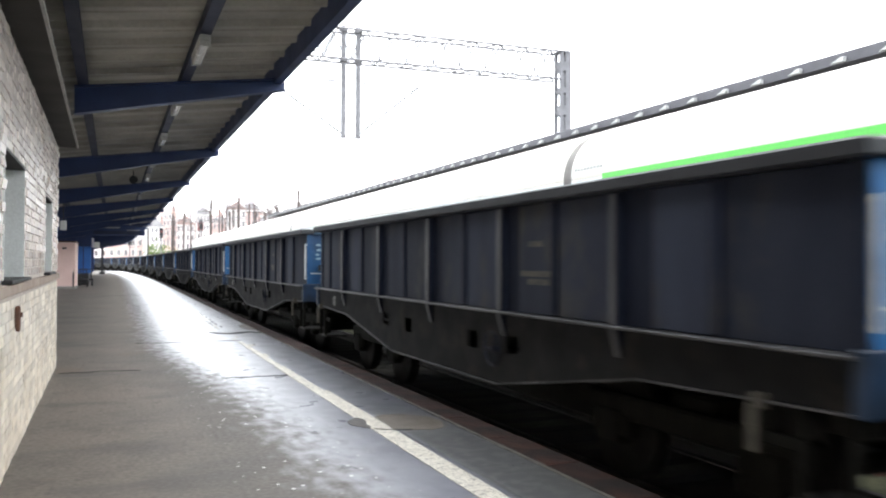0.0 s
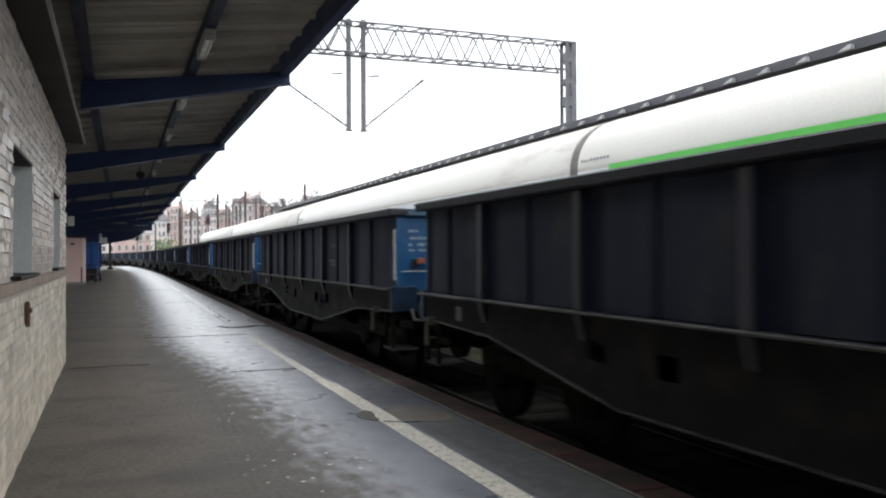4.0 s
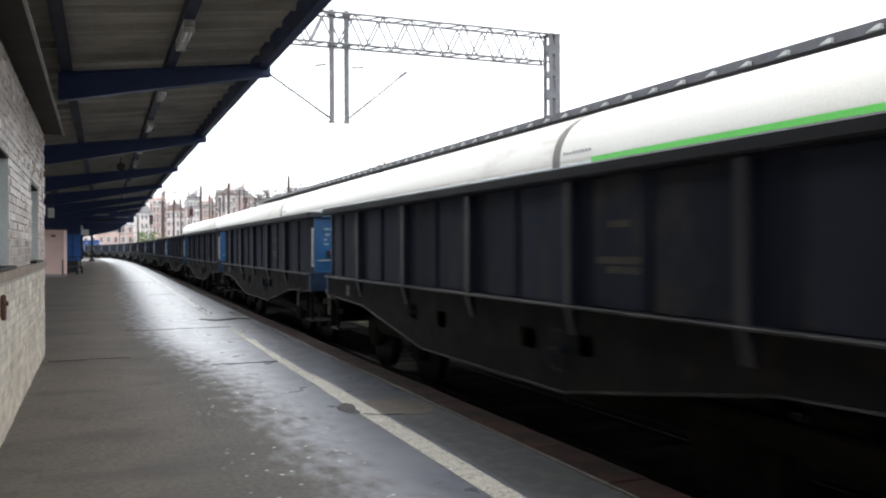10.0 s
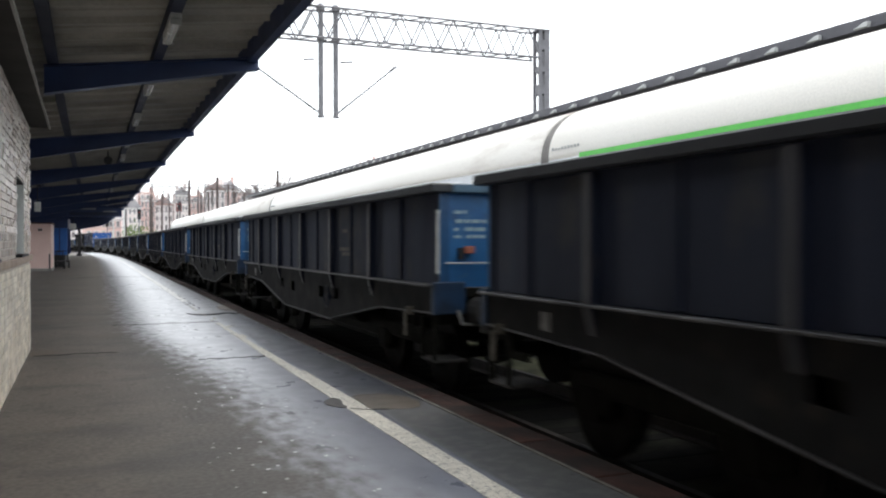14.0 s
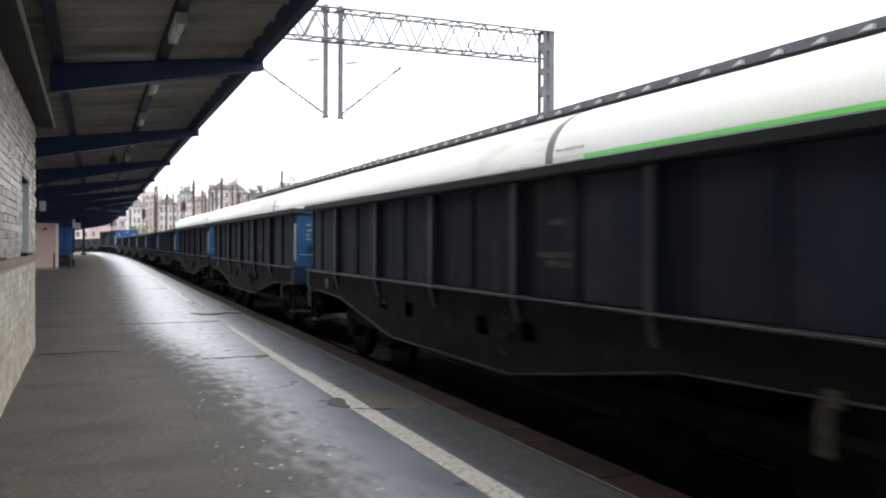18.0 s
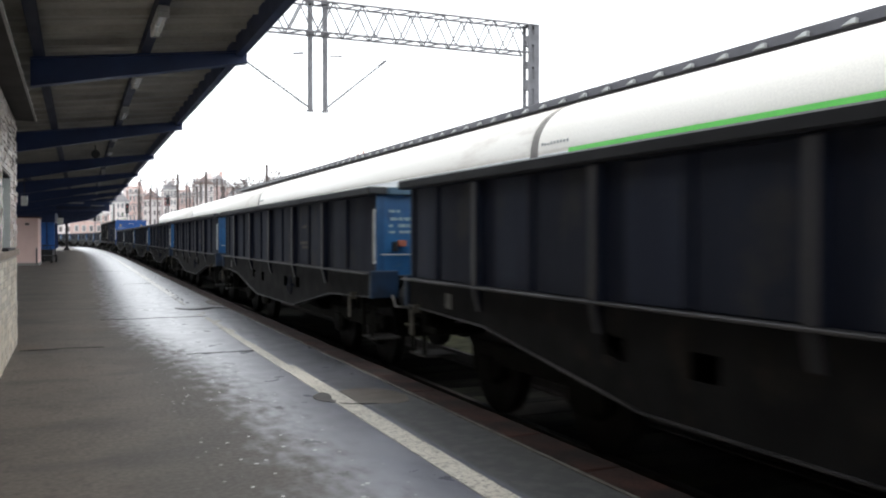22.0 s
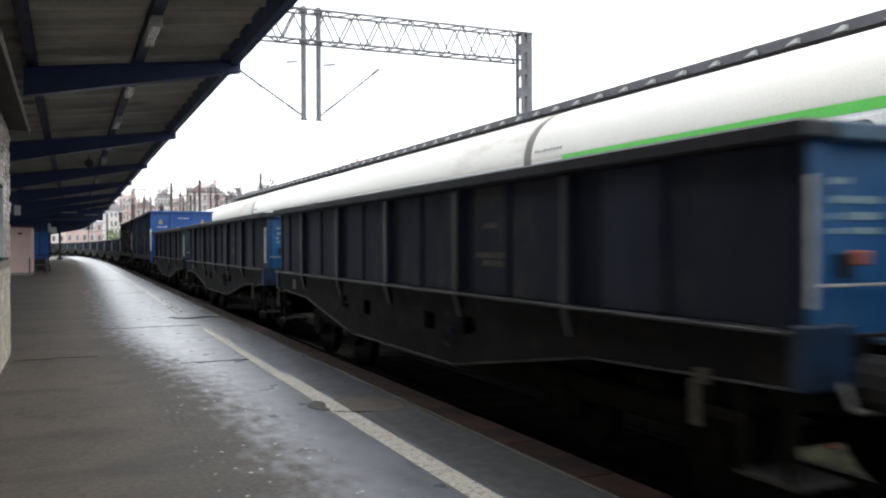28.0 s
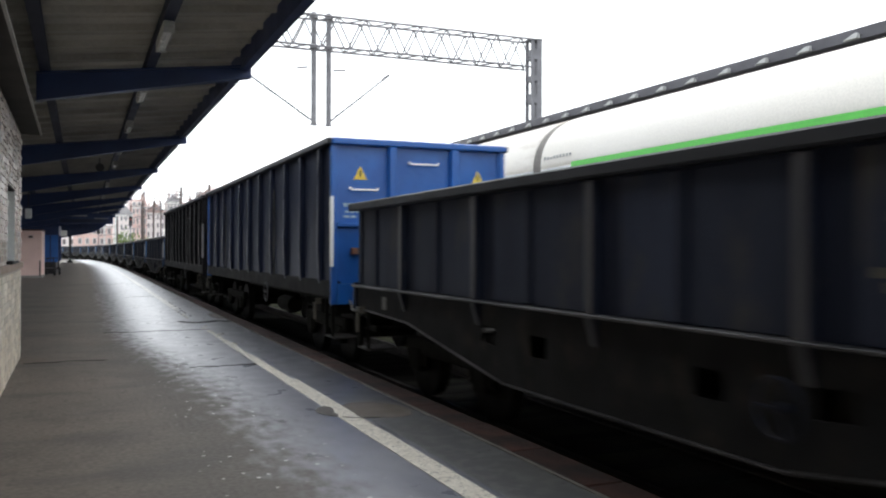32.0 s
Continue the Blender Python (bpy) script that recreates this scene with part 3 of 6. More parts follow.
M["asphalt"] = platform_material()
M["line"] = line_material()
# less worn far paint, also whitened for the glare on the wet line
M["line_far"] = mat("wet_glare_white_line", (0.72, 0.71, 0.68), (0.5, 0.49, 0.46), rough=0.3, scale=3, fine=60, bump=0.2)
# rain water with the bright sky reflection painted into its base colour
M["puddle"] = mat("sheen_pale_rain_water", (0.34, 0.35, 0.37), (0.27, 0.28, 0.30), rough=0.33, scale=2, fine=40, bump=0.02, spec=1.0)
M["line_faint"] = mat("nearly_gone_white_line", (0.26, 0.255, 0.24), (0.09, 0.09, 0.097), rough=0.3, scale=1.6, fine=60, bump=0.2, spread=0.2)
M["asphalt_patch_dark"] = mat("dark_brown_broken_asphalt", (0.036, 0.030, 0.027), (0.022, 0.019, 0.017), rough=0.6, scale=9, fine=70, bump=0.5)
M["asphalt_patch"] = mat("brown_patch_asphalt", (0.125, 0.10, 0.075), (0.080, 0.066, 0.052), rough=0.4, scale=5, fine=70, bump=0.4)


# ---- mesh helpers ----
def box(bm, x0, x1, y0, y1, z0, z1):
    v = [bm.verts.new((x, y, z)) for z in (z0, z1) for y in (y0, y1) for x in (x0, x1)]
    for f in ((0, 2, 3, 1), (4, 5, 7, 6), (0, 1, 5, 4), (2, 6, 7, 3), (0, 4, 6, 2), (1, 3, 7, 5)):
        bm.faces.new([v[i] for i in f])


def prism(bm, pts, axis, a, b):
    """A polygon extruded along an axis (0, 1, 2) from a to b; pts are the two other coordinates in order."""
    def at(p, c):
        q = list(p)
        q.insert(axis, c)
        return q
    lo, hi = [bm.verts.new(at(p, a)) for p in pts], [bm.verts.new(at(p, b)) for p in pts]
    k = len(pts)
    bm.faces.new(lo)
    bm.faces.new(hi[::-1])
    for i in range(k):
        bm.faces.new((lo[i], hi[i], hi[(i + 1) % k], lo[(i + 1) % k]))


def rod(bm, a, b, r, k=6, r2=None):
    a, b = Vector(a), Vector(b)
    q = (b - a).to_track_quat("Z", "Y")
    lo = [bm.verts.new(a + q @ Vector((r * math.cos(6.2832 * i / k), r * math.sin(6.2832 * i / k), 0))) for i in range(k)]
    r2 = r if r2 is None else r2
    hi = [bm.verts.new(b + q @ Vector((r2 * math.cos(6.2832 * i / k), r2 * math.sin(6.2832 * i / k), 0))) for i in range(k)]
    bm.faces.new(lo[::-1])
    bm.faces.new(hi)
    for i in range(k):
        bm.faces.new((lo[i], lo[(i + 1) % k], hi[(i + 1) % k], hi[i]))


def pipe(bm, pts, r, k=6):
    for a, b in zip(pts, pts[1:]):
        rod(bm, a, b, r, k)


def hoop(bm, c, R, r, n=20, k=6):
    """A closed ring of round bar about the x axis."""
    rings = []
    for i in range(n):
        a = 6.283185 * i / n
        rings.append([bm.verts.new((c[0] + r * math.sin(6.283185 * j / k), c[1] + (R + r * math.cos(6.283185 * j / k)) * math.cos(a), c[2] + (R + r * math.cos(6.283185 * j / k)) * math.sin(a))) for j in range(k)])
    for i in range(n):
        p, q = rings[i], rings[(i + 1) % n]
        for j in range(k):
            bm.faces.new((p[j], p[(j + 1) % k], q[(j + 1) % k], q[j]))


def sweep(bm, profile, s0, s1, step=2.0):
    """A closed outline of (offset, height) carried along the line of the tracks; UV: offset and distance."""
    n = max(int(round((s1 - s0) / step)), 1)
    uv = bm.loops.layers.uv.verify()
    rings = []
    for i in range(n + 1):
        s = s0 + (s1 - s0) * i / n
        rings.append((s, [bm.verts.new(place(s, d, z)) for d, z in profile]))
    k = len(profile)

    def tag(face, sd):
        for loop, (d, s) in zip(face.loops, sd):
            loop[uv].uv = (d, s)
    for (sa, a), (sb, b) in zip(rings, rings[1:]):
        for i in range(k):
            j = (i + 1) % k
            f = bm.faces.new((a[i], a[j], b[j], b[i]))
            tag(f, ((profile[i][0], sa), (profile[j][0], sa), (profile[j][0], sb), (profile[i][0], sb)))
    bm.faces.new(rings[0][1][::-1])
    bm.faces.new(rings[-1][1])


def rect(d0, d1, z0, z1):
    return [(d0, z0), (d1, z0), (d1, z1), (d0, z1)]


def finish(name, bm, material, bevel=0.0, smooth=False):
    bmesh.ops.recalc_face_normals(bm, faces=bm.faces)
    if bevel:
        bmesh.ops.bevel(bm, geom=list(bm.edges), offset=bevel, segments=1, affect="EDGES", clamp_overlap=True)
    me = bpy.data.meshes.new(name)
    bm.to_mesh(me)
    bm.free()
    me.materials.append(M[material])
    if smooth:
        for p in me.polygons:
            p.use_smooth = True
    return me


def part(name, bm, material, parent, label="", bevel=0.0, smooth=False):
    ob = new(name, finish(name, bm, material, bevel, smooth))
    ob.parent = parent
    if label:
        tagged(ob, label)
    return ob


def thing(name, bm, material, label, category, group="", kind="", bevel=0.0, smooth=False):
    return tagged(new(name, finish(name, bm, material, bevel, smooth)), label, category, group, kind)


def boxes(*dims):
    bm = bmesh.new()
    for d in dims:
        box(bm, *d)
    return bm


def rods(*args, k=6):
    bm = bmesh.new()
    for a, b, r in args:
        rod(bm, a, b, r, k)
    return bm


def empty(name, label, category, group="", m=None):
    ob = tagged(new(name), label, category, group)
    if m is not None:
        ob.matrix_world = m
    return ob


RAIL_Z = -0.30      # top of the rails under the platform's level
D_TRACK, D_TRACK_2 = 4.80, 8.80


# ---- ground, platform, tracks ----
def build_ground():
    bm = bmesh.new()
    for x0, x1, y0, y1 in ((-2500, 2500, -2500, 2500),):
        f = bm.faces.new([bm.verts.new(p) for p in ((x0, y0, -0.62), (x1, y0, -0.62), (x1, y1, -0.62), (x0, y1, -0.62))])
    ob = thing("ground", bm, "ballast", "grey-brown ballast and earth of the station yard", "ground", kind="structure")
    return ob


def build_platform():
    bm = bmesh.new()
    uv = bm.loops.layers.uv.verify()
    offs = (-8.6, -5, -3, -1.5, -0.6, 0, 0.6, 1.2, 1.8, 2.4, 2.95)
    ss = [-40 + 2 * i for i in range(88)]
    grid = [[bm.verts.new(place(s, d, 0)) for d in offs] for s in ss]
    for i in range(len(ss) - 1):
        for j in range(len(offs) - 1):
            f = bm.faces.new((grid[i][j], grid[i][j + 1], grid[i + 1][j + 1], grid[i + 1][j]))
            for loop, (a, b) in zip(f.loops, ((i, j), (i, j + 1), (i + 1, j + 1), (i + 1, j))):
                loop[uv].uv = (offs[b], ss[a])
    pf = thing("platform", bm, "asphalt", "worn grey asphalt platform, wet with painted sky sheen beyond the canopy edge", "platform", kind="structure")
    bm = bmesh.new()
    sweep(bm, rect(-8.6, 2.95, -0.62, -0.02), -40, 134, 6)
    part("platform_body", bm, "concrete", pf)
    bm = bmesh.new()
    sweep(bm, rect(2.953, 2.985, -0.05, 0.005), -40, 134, 2)
    part("joint_strip", bm, "kerb_line", pf, "pale mossy joint along the edge stones")
    for name, mtl, (d0, d1), (s0, s1), z in (("white_line", "line", (2.19, 2.37), (-12, 9.6), 0.004), ("white_line", "line", (2.19, 2.32), (9.6, 12.0), 0.004), ("white_line", "line", (2.20, 2.30), (12.0, 14.1), 0.004), ("white_line", "line", (2.22, 2.29), (14.1, 16.0), 0.004), ("white_line", "line_faint", (2.19, 2.25), (18.6, 21.9), 0.003), ("white_line", "line_far", (2.19, 2.37), (22.0, 120), 0.004)):
        bm = bmesh.new()
        uv = bm.loops.layers.uv.verify()
        sweep(bm, rect(d0, d1, -0.01, z), s0, s1, 1)
        part(name, bm, mtl, pf, "worn white safety line")
    # a brown repair strip across the edge, its dark broken corner, a puddle hollow, long cracks
    def slab(name, mtl, pts, z, label):
        bm = bmesh.new()
        lo, hi = [bm.verts.new(place(s, d, -0.01)) for s, d in pts], [bm.verts.new(place(s, d, z)) for s, d in pts]
        bm.faces.new(hi)
        for i in range(len(pts)):
            j = (i + 1) % len(pts)
            bm.faces.new((lo[i], lo[j], hi[j], hi[i]))
        part(name, bm, mtl, pf, label)
    random.seed(12)
    for i in range(14):
        f = i / 14
        a, d, l, w = 13.35 + 8.2 * f + random.uniform(-0.1, 0.1), 2.19 + (0.0 if i % 3 else 0.10) + random.uniform(0, 0.02), random.uniform(0.3, 0.5) * (1.0 - 0.35 * f), random.uniform(0.05, 0.13) * (1.0 - 0.45 * f)
        slab("paint_flake", "line", [(a, d), (a + l * 0.4, d - 0.012), (a + l, d + w * 0.2), (a + l * 1.05, d + w * 0.8), (a + l * 0.55, d + w), (a + 0.03, d + w * 0.9)], 0.0035 + 0.0001 * (i % 4), "worn flake of white line paint")
    slab("repair_patch", "asphalt_patch", [(7.14, 2.375), (7.08, 2.55), (7.02, 2.70), (7.10, 2.83), (7.34, 2.90), (7.60, 2.88), (7.74, 2.78), (7.86, 2.68), (7.88, 2.50), (7.80, 2.38)], 0.003, "brown repair patch in the asphalt")
    slab("pothole", "asphalt_patch_dark", [(7.63, 2.07), (7.74, 2.14), (7.80, 2.21), (7.72, 2.25), (7.55, 2.235), (7.44, 2.20), (7.34, 2.215), (7.27, 2.19), (7.31, 2.14), (7.40, 2.09), (7.50, 2.06)], 0.0055, "dark broken pothole at the line")
    slab("crack", "dark_asphalt", [(7.24, 2.22), (7.17, 2.30), (7.13, 2.40), (7.10, 2.52), (7.08, 2.52), (7.10, 2.39), (7.14, 2.29), (7.21, 2.21)], 0.006, "dark broken edge below the line")
    slab("pothole", "dark_asphalt", [(18.25, 1.92), (17.85, 2.03), (17.62, 2.25), (17.72, 2.5), (17.98, 2.7), (17.74, 2.98), (18.0, 2.985), (18.28, 2.7), (18.05, 2.45), (17.95, 2.25), (18.08, 2.08), (18.35, 1.98)], 0.004, "dark broken lip of a hollow in the asphalt")
    slab("puddle", "puddle", [(18.16, 2.08), (18.06, 2.26), (18.14, 2.44), (18.42, 2.50), (18.80, 2.42), (19.05, 2.30), (18.85, 2.17), (18.45, 2.06)], 0.0045, "shallow rain puddle in the hollow, painted pale with sky sheen")
    slab("worn_spot", "asphalt_patch", [(18.72, 2.80), (18.62, 2.94), (19.2, 2.97), (20.2, 2.98), (20.35, 2.90), (20.05, 2.78), (19.4, 2.72)], 0.003, "dull worn spot beside the edge stones")
    random.seed(9)
    for i in range(7):
        s0, d0, l = 19.5 + 0.85 * i, 2.345 + random.uniform(-0.02, 0.03), random.uniform(0.35, 0.6)
        slab("crack", "dark_asphalt", [(s0, d0), (s0 + l * 0.5, d0 - 0.025), (s0 + l, d0 - 0.01), (s0 + l * 0.6, d0 + 0.03)], 0.0055, "dark broken edge of the old line")
    random.seed(4)
    for s, d0, d1 in ((12.25, -0.6, 0.42), (16.2, 0.45, 2.3), (11.05, 1.35, 2.25), (28.4, 1.4, 2.24), (39.0, -0.5, 2.2)):
        pts, n = [], 12
        line = [(s + random.uniform(-0.05, 0.05), d0 + (d1 - d0) * i / n) for i in range(n + 1)]
        wide = [random.uniform(0.02, 0.055) for _ in line]
        pts = [(a - w, d) for (a, d), w in zip(line, wide)] + [(a + w, d) for (a, d), w in zip(line[::-1], wide[::-1])]
        slab("crack", "dark_asphalt", pts, 0.003, "dark crack across the asphalt")
    # edge stones, one by one
    stones = []
    for v in range(3):
        random.seed(v)
        bm = boxes((-0.15, 0.15, -0.495, 0.495, -0.12, 0.0))
        stones.append(finish("edge_stone", bm, "kerb", bevel=0.012))
    for i in range(115):
        ob = new("edge_stone", stones[i % 3])
        ob.parent = pf
        ob.matrix_world = track_pose(-10 + i, 3.14, random.uniform(-0.006, 0.004))
    bm = bmesh.new()
    sweep(bm, rect(2.98, 3.22, -0.62, -0.125), -40, 134, 4)
    part("platform_face", bm, "concrete", pf)


M["dark_asphalt"] = mat("dark_broken_asphalt", (0.022, 0.021, 0.021), (0.012, 0.012, 0.012), rough=0.9, scale=8, fine=80)


def build_tracks():
    for d in (D_TRACK, D_TRACK_2):
        bm = bmesh.new()
        for off in (-0.7535, 0.7535):
            c = d + off
            sweep(bm, [(c - 0.075, -0.47), (c + 0.075, -0.47), (c + 0.07, -0.455), (c + 0.012, -0.44), (c + 0.012, -0.345), (c + 0.036, -0.335),
                       (c + 0.036, RAIL_Z), (c - 0.036, RAIL_Z), (c - 0.036, -0.335), (c - 0.012, -0.345), (c - 0.012, -0.44), (c - 0.07, -0.455)], -120, 420, 3)
        tr = thing("track", bm, "rail", "steel rails on sleepers in dirty ballast", "track", kind="structure")
        bm = bmesh.new()
        verts, faces = [], []
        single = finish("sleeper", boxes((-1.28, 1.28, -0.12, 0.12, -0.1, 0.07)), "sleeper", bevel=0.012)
        for i in range(300):
            m = track_pose(-60 + 0.62 * i, d, -0.54)
            if d == D_TRACK and 100 <= i < 150:
                ob = new("sleeper", single)
                ob.parent = tr
                ob.matrix_world = m
                continue
            k = len(verts)
            verts += [m @ Vector((x, y, z)) for z in (-0.1, 0.07) for y in (-0.12, 0.12) for x in (-1.28, 1.28)]
            faces += [[k + j for j in f] for f in ((0, 2, 3, 1), (4, 5, 7, 6), (0, 1, 5, 4), (2, 6, 7, 3), (0, 4, 6, 2), (1, 3, 7, 5))]
        bm.free()
        me = bpy.data.meshes.new("sleepers")
        me.from_pydata(verts, [], faces)
        me.materials.append(M["sleeper"])
        sl = new("sleepers", me)
        sl.parent = tr
        tagged(sl, kind="stuff")


def build_trackside():
    """The oily bed of the near track, blackened for the train's shade, the mossy gravel between the tracks, and rubbish
    lying on it.
    """
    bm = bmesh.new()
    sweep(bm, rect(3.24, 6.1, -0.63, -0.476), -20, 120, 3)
    thing("track_bed", bm, "ballast", "oily ballast packed round the sleepers, blackened for shade under the train", "gravel", kind="structure")
    bm = bmesh.new()
    sweep(bm, [(6.12, -0.62), (6.35, -0.535), (6.8, -0.505), (7.2, -0.535), (7.40, -0.62)], -20, 110, 3)
    thing("gravel_strip", bm, "moss_ballast", "mossy greenish gravel between the tracks", "gravel", kind="structure")
    random.seed(33)
    for s, d, size, mtl, label in ((6.72, 7.08, 0.055, "white_trim", "crumpled white paper scrap on the gravel"), (5.95, 6.85, 0.16, "rust", "rusty brown iron scrap on the gravel"),
                                   (8.3, 6.6, 0.07, "white_trim", "crumpled white paper scrap on the gravel"), (4.6, 6.7, 0.06, "white_trim", "crumpled white paper scrap on the gravel")):
        bm = bmesh.new()
        ring = [bm.verts.new((size * random.uniform(0.6, 1.3) * math.cos(a), size * random.uniform(0.6, 1.3) * math.sin(a), random.uniform(-0.01, 0.02))) for a in [0.785 * i for i in range(8)]]
        top = [bm.verts.new((v.co.x * 0.5, v.co.y * 0.5, size * random.uniform(0.3, 0.7))) for v in ring[::2]]
        bm.faces.new(top)
        for i in range(4):
            j = (i + 1) % 4
            bm.faces.new((ring[2 * i], ring[2 * i + 1], top[i]))
            bm.faces.new((ring[2 * i + 1], ring[(2 * i + 2) % 8], top[j], top[i]))
        bm.faces.new(ring[::-1])
        ob = thing("litter", bm, mtl, label, "litter", "rubbish between the tracks")
        ob.matrix_world = track_pose(s, d, -0.512)


# ---- far platform with its canopy ----
def build_far_platform():
    bm = bmesh.new()
    sweep(bm, rect(10.55, 17.5, -0.62, 0.0), -40, 110, 5)
    thing("far_platform", bm, "stained_concrete", "grey concrete island platform behind the coaches", "platform", kind="structure")
    can = empty("far_canopy", "long dark steel platform canopy with pale brackets", "canopy")
    bm = bmesh.new()
    sweep(bm, [(12.0, 5.02), (12.06, 5.02), (12.06, 5.10), (14.6, 4.9), (17.2, 5.10), (17.2, 5.2), (14.6, 5.0), (12.0, 5.215)], -30, 71, 2)
    for v in bm.verts:
        v.co.z += 0.0028 * (v.co.y - 11)
    part("roof", bm, "far_roof", can)
    bm = bmesh.new()
    # pale tapering wedge: the shape copies a lit end that fades along the bracket
    prism(bm, [(-0.10, -0.045), (0.20, -0.045), (-0.02, 0.045), (-0.10, 0.045)], 0, -0.09, 0.005)
    me = finish("bracket", bm, "far_bracket", bevel=0.01)
    for i in range(100):
        ob = new("bracket", me)
        ob.parent = can
        ob.matrix_world = track_pose(-29.54 + 1.02 * i, 11.99, 5.07 + 0.0028 * (-40.54 + 1.02 * i))
    me = finish("post", boxes((-0.1, 0.1, -0.1, 0.1, 0, 4.95)), "far_roof", bevel=0.01)
    for i in range(15):
        ob = new("post", me)
        ob.parent = can
        ob.matrix_world = track_pose(-28 + 7 * i, 14.6, 0)


# ---- near canopy ----
BAY, TIP = 6.7, 1.94


def roof_z(d):
    return 3.67 + 0.118 * (d - 1.91)


def build_canopy():
    can = empty("platform_canopy", "navy blue steel platform canopy with corrugated roof sheets", "canopy")
    # corrugated sheets, a bay at a time
    pitch, depth, valley = 0.65, 0.058, -3.3
    for b in range(-2, 15):
        for (da, db, name) in ((valley, TIP - 0.02, "roof_sheet"), (-8.6, valley, "roof_sheet")):
            verts, faces = [], []
            s0 = 10.1 + BAY * b
            ss = []
            n = int(round(BAY / pitch))
            p = BAY / n
            for i in range(n):
                ss += [(s0 + p * (i + f), z) for f, z in ((0.0, 0.0), (0.055, 0.0), (0.105, depth), (0.50, depth), (0.52, depth - 0.014), (0.545, depth - 0.014), (0.565, depth), (0.95, depth))]
            ss.append((s0 + BAY, 0.0))
            ds = (da, (da + db) / 2, db)
            for th in (0.0, 0.012):
                for s, zc in ss:
                    for d in ds:
                        z = roof_z(d) if d >= valley else roof_z(2 * valley - d)
                        verts.append(place(s, d, z + 0.12 + zc + th))
            k, half = len(ds), len(ss) * len(ds)
            for i in range(len(ss) - 1):
                for j in range(k - 1):
                    a = i * k + j
                    faces += [(a, a + 1, a + k + 1, a + k), (half + a, half + a + k, half + a + k + 1, half + a + 1)]
            for i in range(len(ss) - 1):
                a = i * k + k - 1
                faces.append((a, half + a, half + a + k, a + k))
            me = bpy.data.meshes.new(name)
            me.from_pydata(verts, [], faces)
            me.materials.append(M["sheet"])
            ob = new(name, me)
            ob.parent = can
    # purlins along the platform
    for d, h in ((1.86, 0.19), (0.80, 0.12), (-0.28, 0.12), (-1.4, 0.12), (-2.5, 0.12)):
        for b in range(-2, 15):
            bm = bmesh.new()
            z, h = (roof_z(d) - 0.055, h + 0.055) if d > 1.5 else (roof_z(d), h)
            sweep(bm, [(d - 0.05, z), (d + 0.05, z), (d + 0.05, z + 0.015), (d + 0.008, z + 0.015), (d + 0.008, z + h - 0.015), (d + 0.05, z + h - 0.012), (d + 0.05, z + h), (d - 0.05, z + h)],
                  10.1 + BAY * b + 0.004, 10.1 + BAY * (b + 1) - 0.004, 3)
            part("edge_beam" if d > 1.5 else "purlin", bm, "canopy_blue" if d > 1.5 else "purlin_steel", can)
    # tapered cantilever beams and their columns
    def beam_mesh(inner):
        bm = bmesh.new()
        top = lambda d: roof_z(d) - 0.002
        low = lambda d: 3.535 + 0.190 * (d - 1.91)
        rings = []
        for d in (inner, TIP):
            lo, hi, t = low(d) - 0.016, top(d), 0.016
            sec = [(-0.075, lo), (0.075, lo), (0.075, lo + t), (0.008, lo + t), (0.008, hi - t), (0.075, hi - t), (0.075, hi), (-0.075, hi), (-0.075, hi - t), (-0.008, hi - t), (-0.008, lo + t), (-0.075, lo + t)]
            rings.append([bm.verts.new((d, y, z)) for y, z in sec])
        for i in range(12):
            bm.faces.new((rings[0][i], rings[0][(i + 1) % 12], rings[1][(i + 1) % 12], rings[1][i]))
        bm.faces.new(rings[0])
        bm.faces.new(rings[1][::-1])
        return finish("beam", bm, "canopy_blue")
    long_beam, short_beam = beam_mesh(-3.3), beam_mesh(-0.365)
    col = finish("column", boxes((-0.14, 0.14, -0.012, 0.012, 0, 3.1), (-0.14, -0.12, -0.14, 0.14, 0, 3.1), (0.12, 0.14, -0.14, 0.14, 0, 3.1), (-0.22, 0.22, -0.22, 0.22, 0, 0.03)), "canopy_blue")
    for b in range(-2, 16):
        s = 10.1 + BAY * b
        ob = new("beam", short_beam if s < 13 else long_beam)
        ob.parent = can
        ob.matrix_world = track_pose(s, 0, 0)
        if s > 13:
            ob = new("beam", long_beam)
            ob.parent = can
            ob.matrix_world = track_pose(s, -6.6, 0) @ Matrix.Rotation(math.pi, 4, "Z")
            ob = new("column", col)
            ob.parent = can
            ob.matrix_world = track_pose(s, -3.3, 0)
    # the last column, near the platform edge at the far end
    post = thing("canopy_post", boxes((-0.13, 0.13, -0.13, 0.13, 0, 3.4), (-0.3, 0.3, -0.3, 0.3, 0, 0.25)), "dark", "dark steel canopy post on a plinth", "post", bevel=0.01)
    post.matrix_world = track_pose(104.0, -0.68, 0)
    # tube lamps under the middle purlin
    lamp = empty("tube_lamp", "grey fluorescent tube lamp under the canopy purlin", "lamp", "tube lamps under the canopy")
    part("housing", boxes((-0.05, 0.05, -0.42, 0.42, 0.0, 0.06)), "lamp_body", lamp, bevel=0.01)
    bm = bmesh.new()
    prism(bm, [(-0.047, 0.0), (-0.042, -0.03), (-0.025, -0.045), (-0.004, -0.035), (0.004, -0.035), (0.025, -0.045), (0.042, -0.03), (0.047, 0.0)], 1, -0.40, 0.40)
    part("cover", bm, "lamp_cover", lamp, "milky plastic lamp cover")
    for y in (-0.42, 0.40):
        part("end_cap", boxes((-0.049, 0.049, y, y + 0.02, -0.05, 0.0)), "lamp_body", lamp)
    first = True
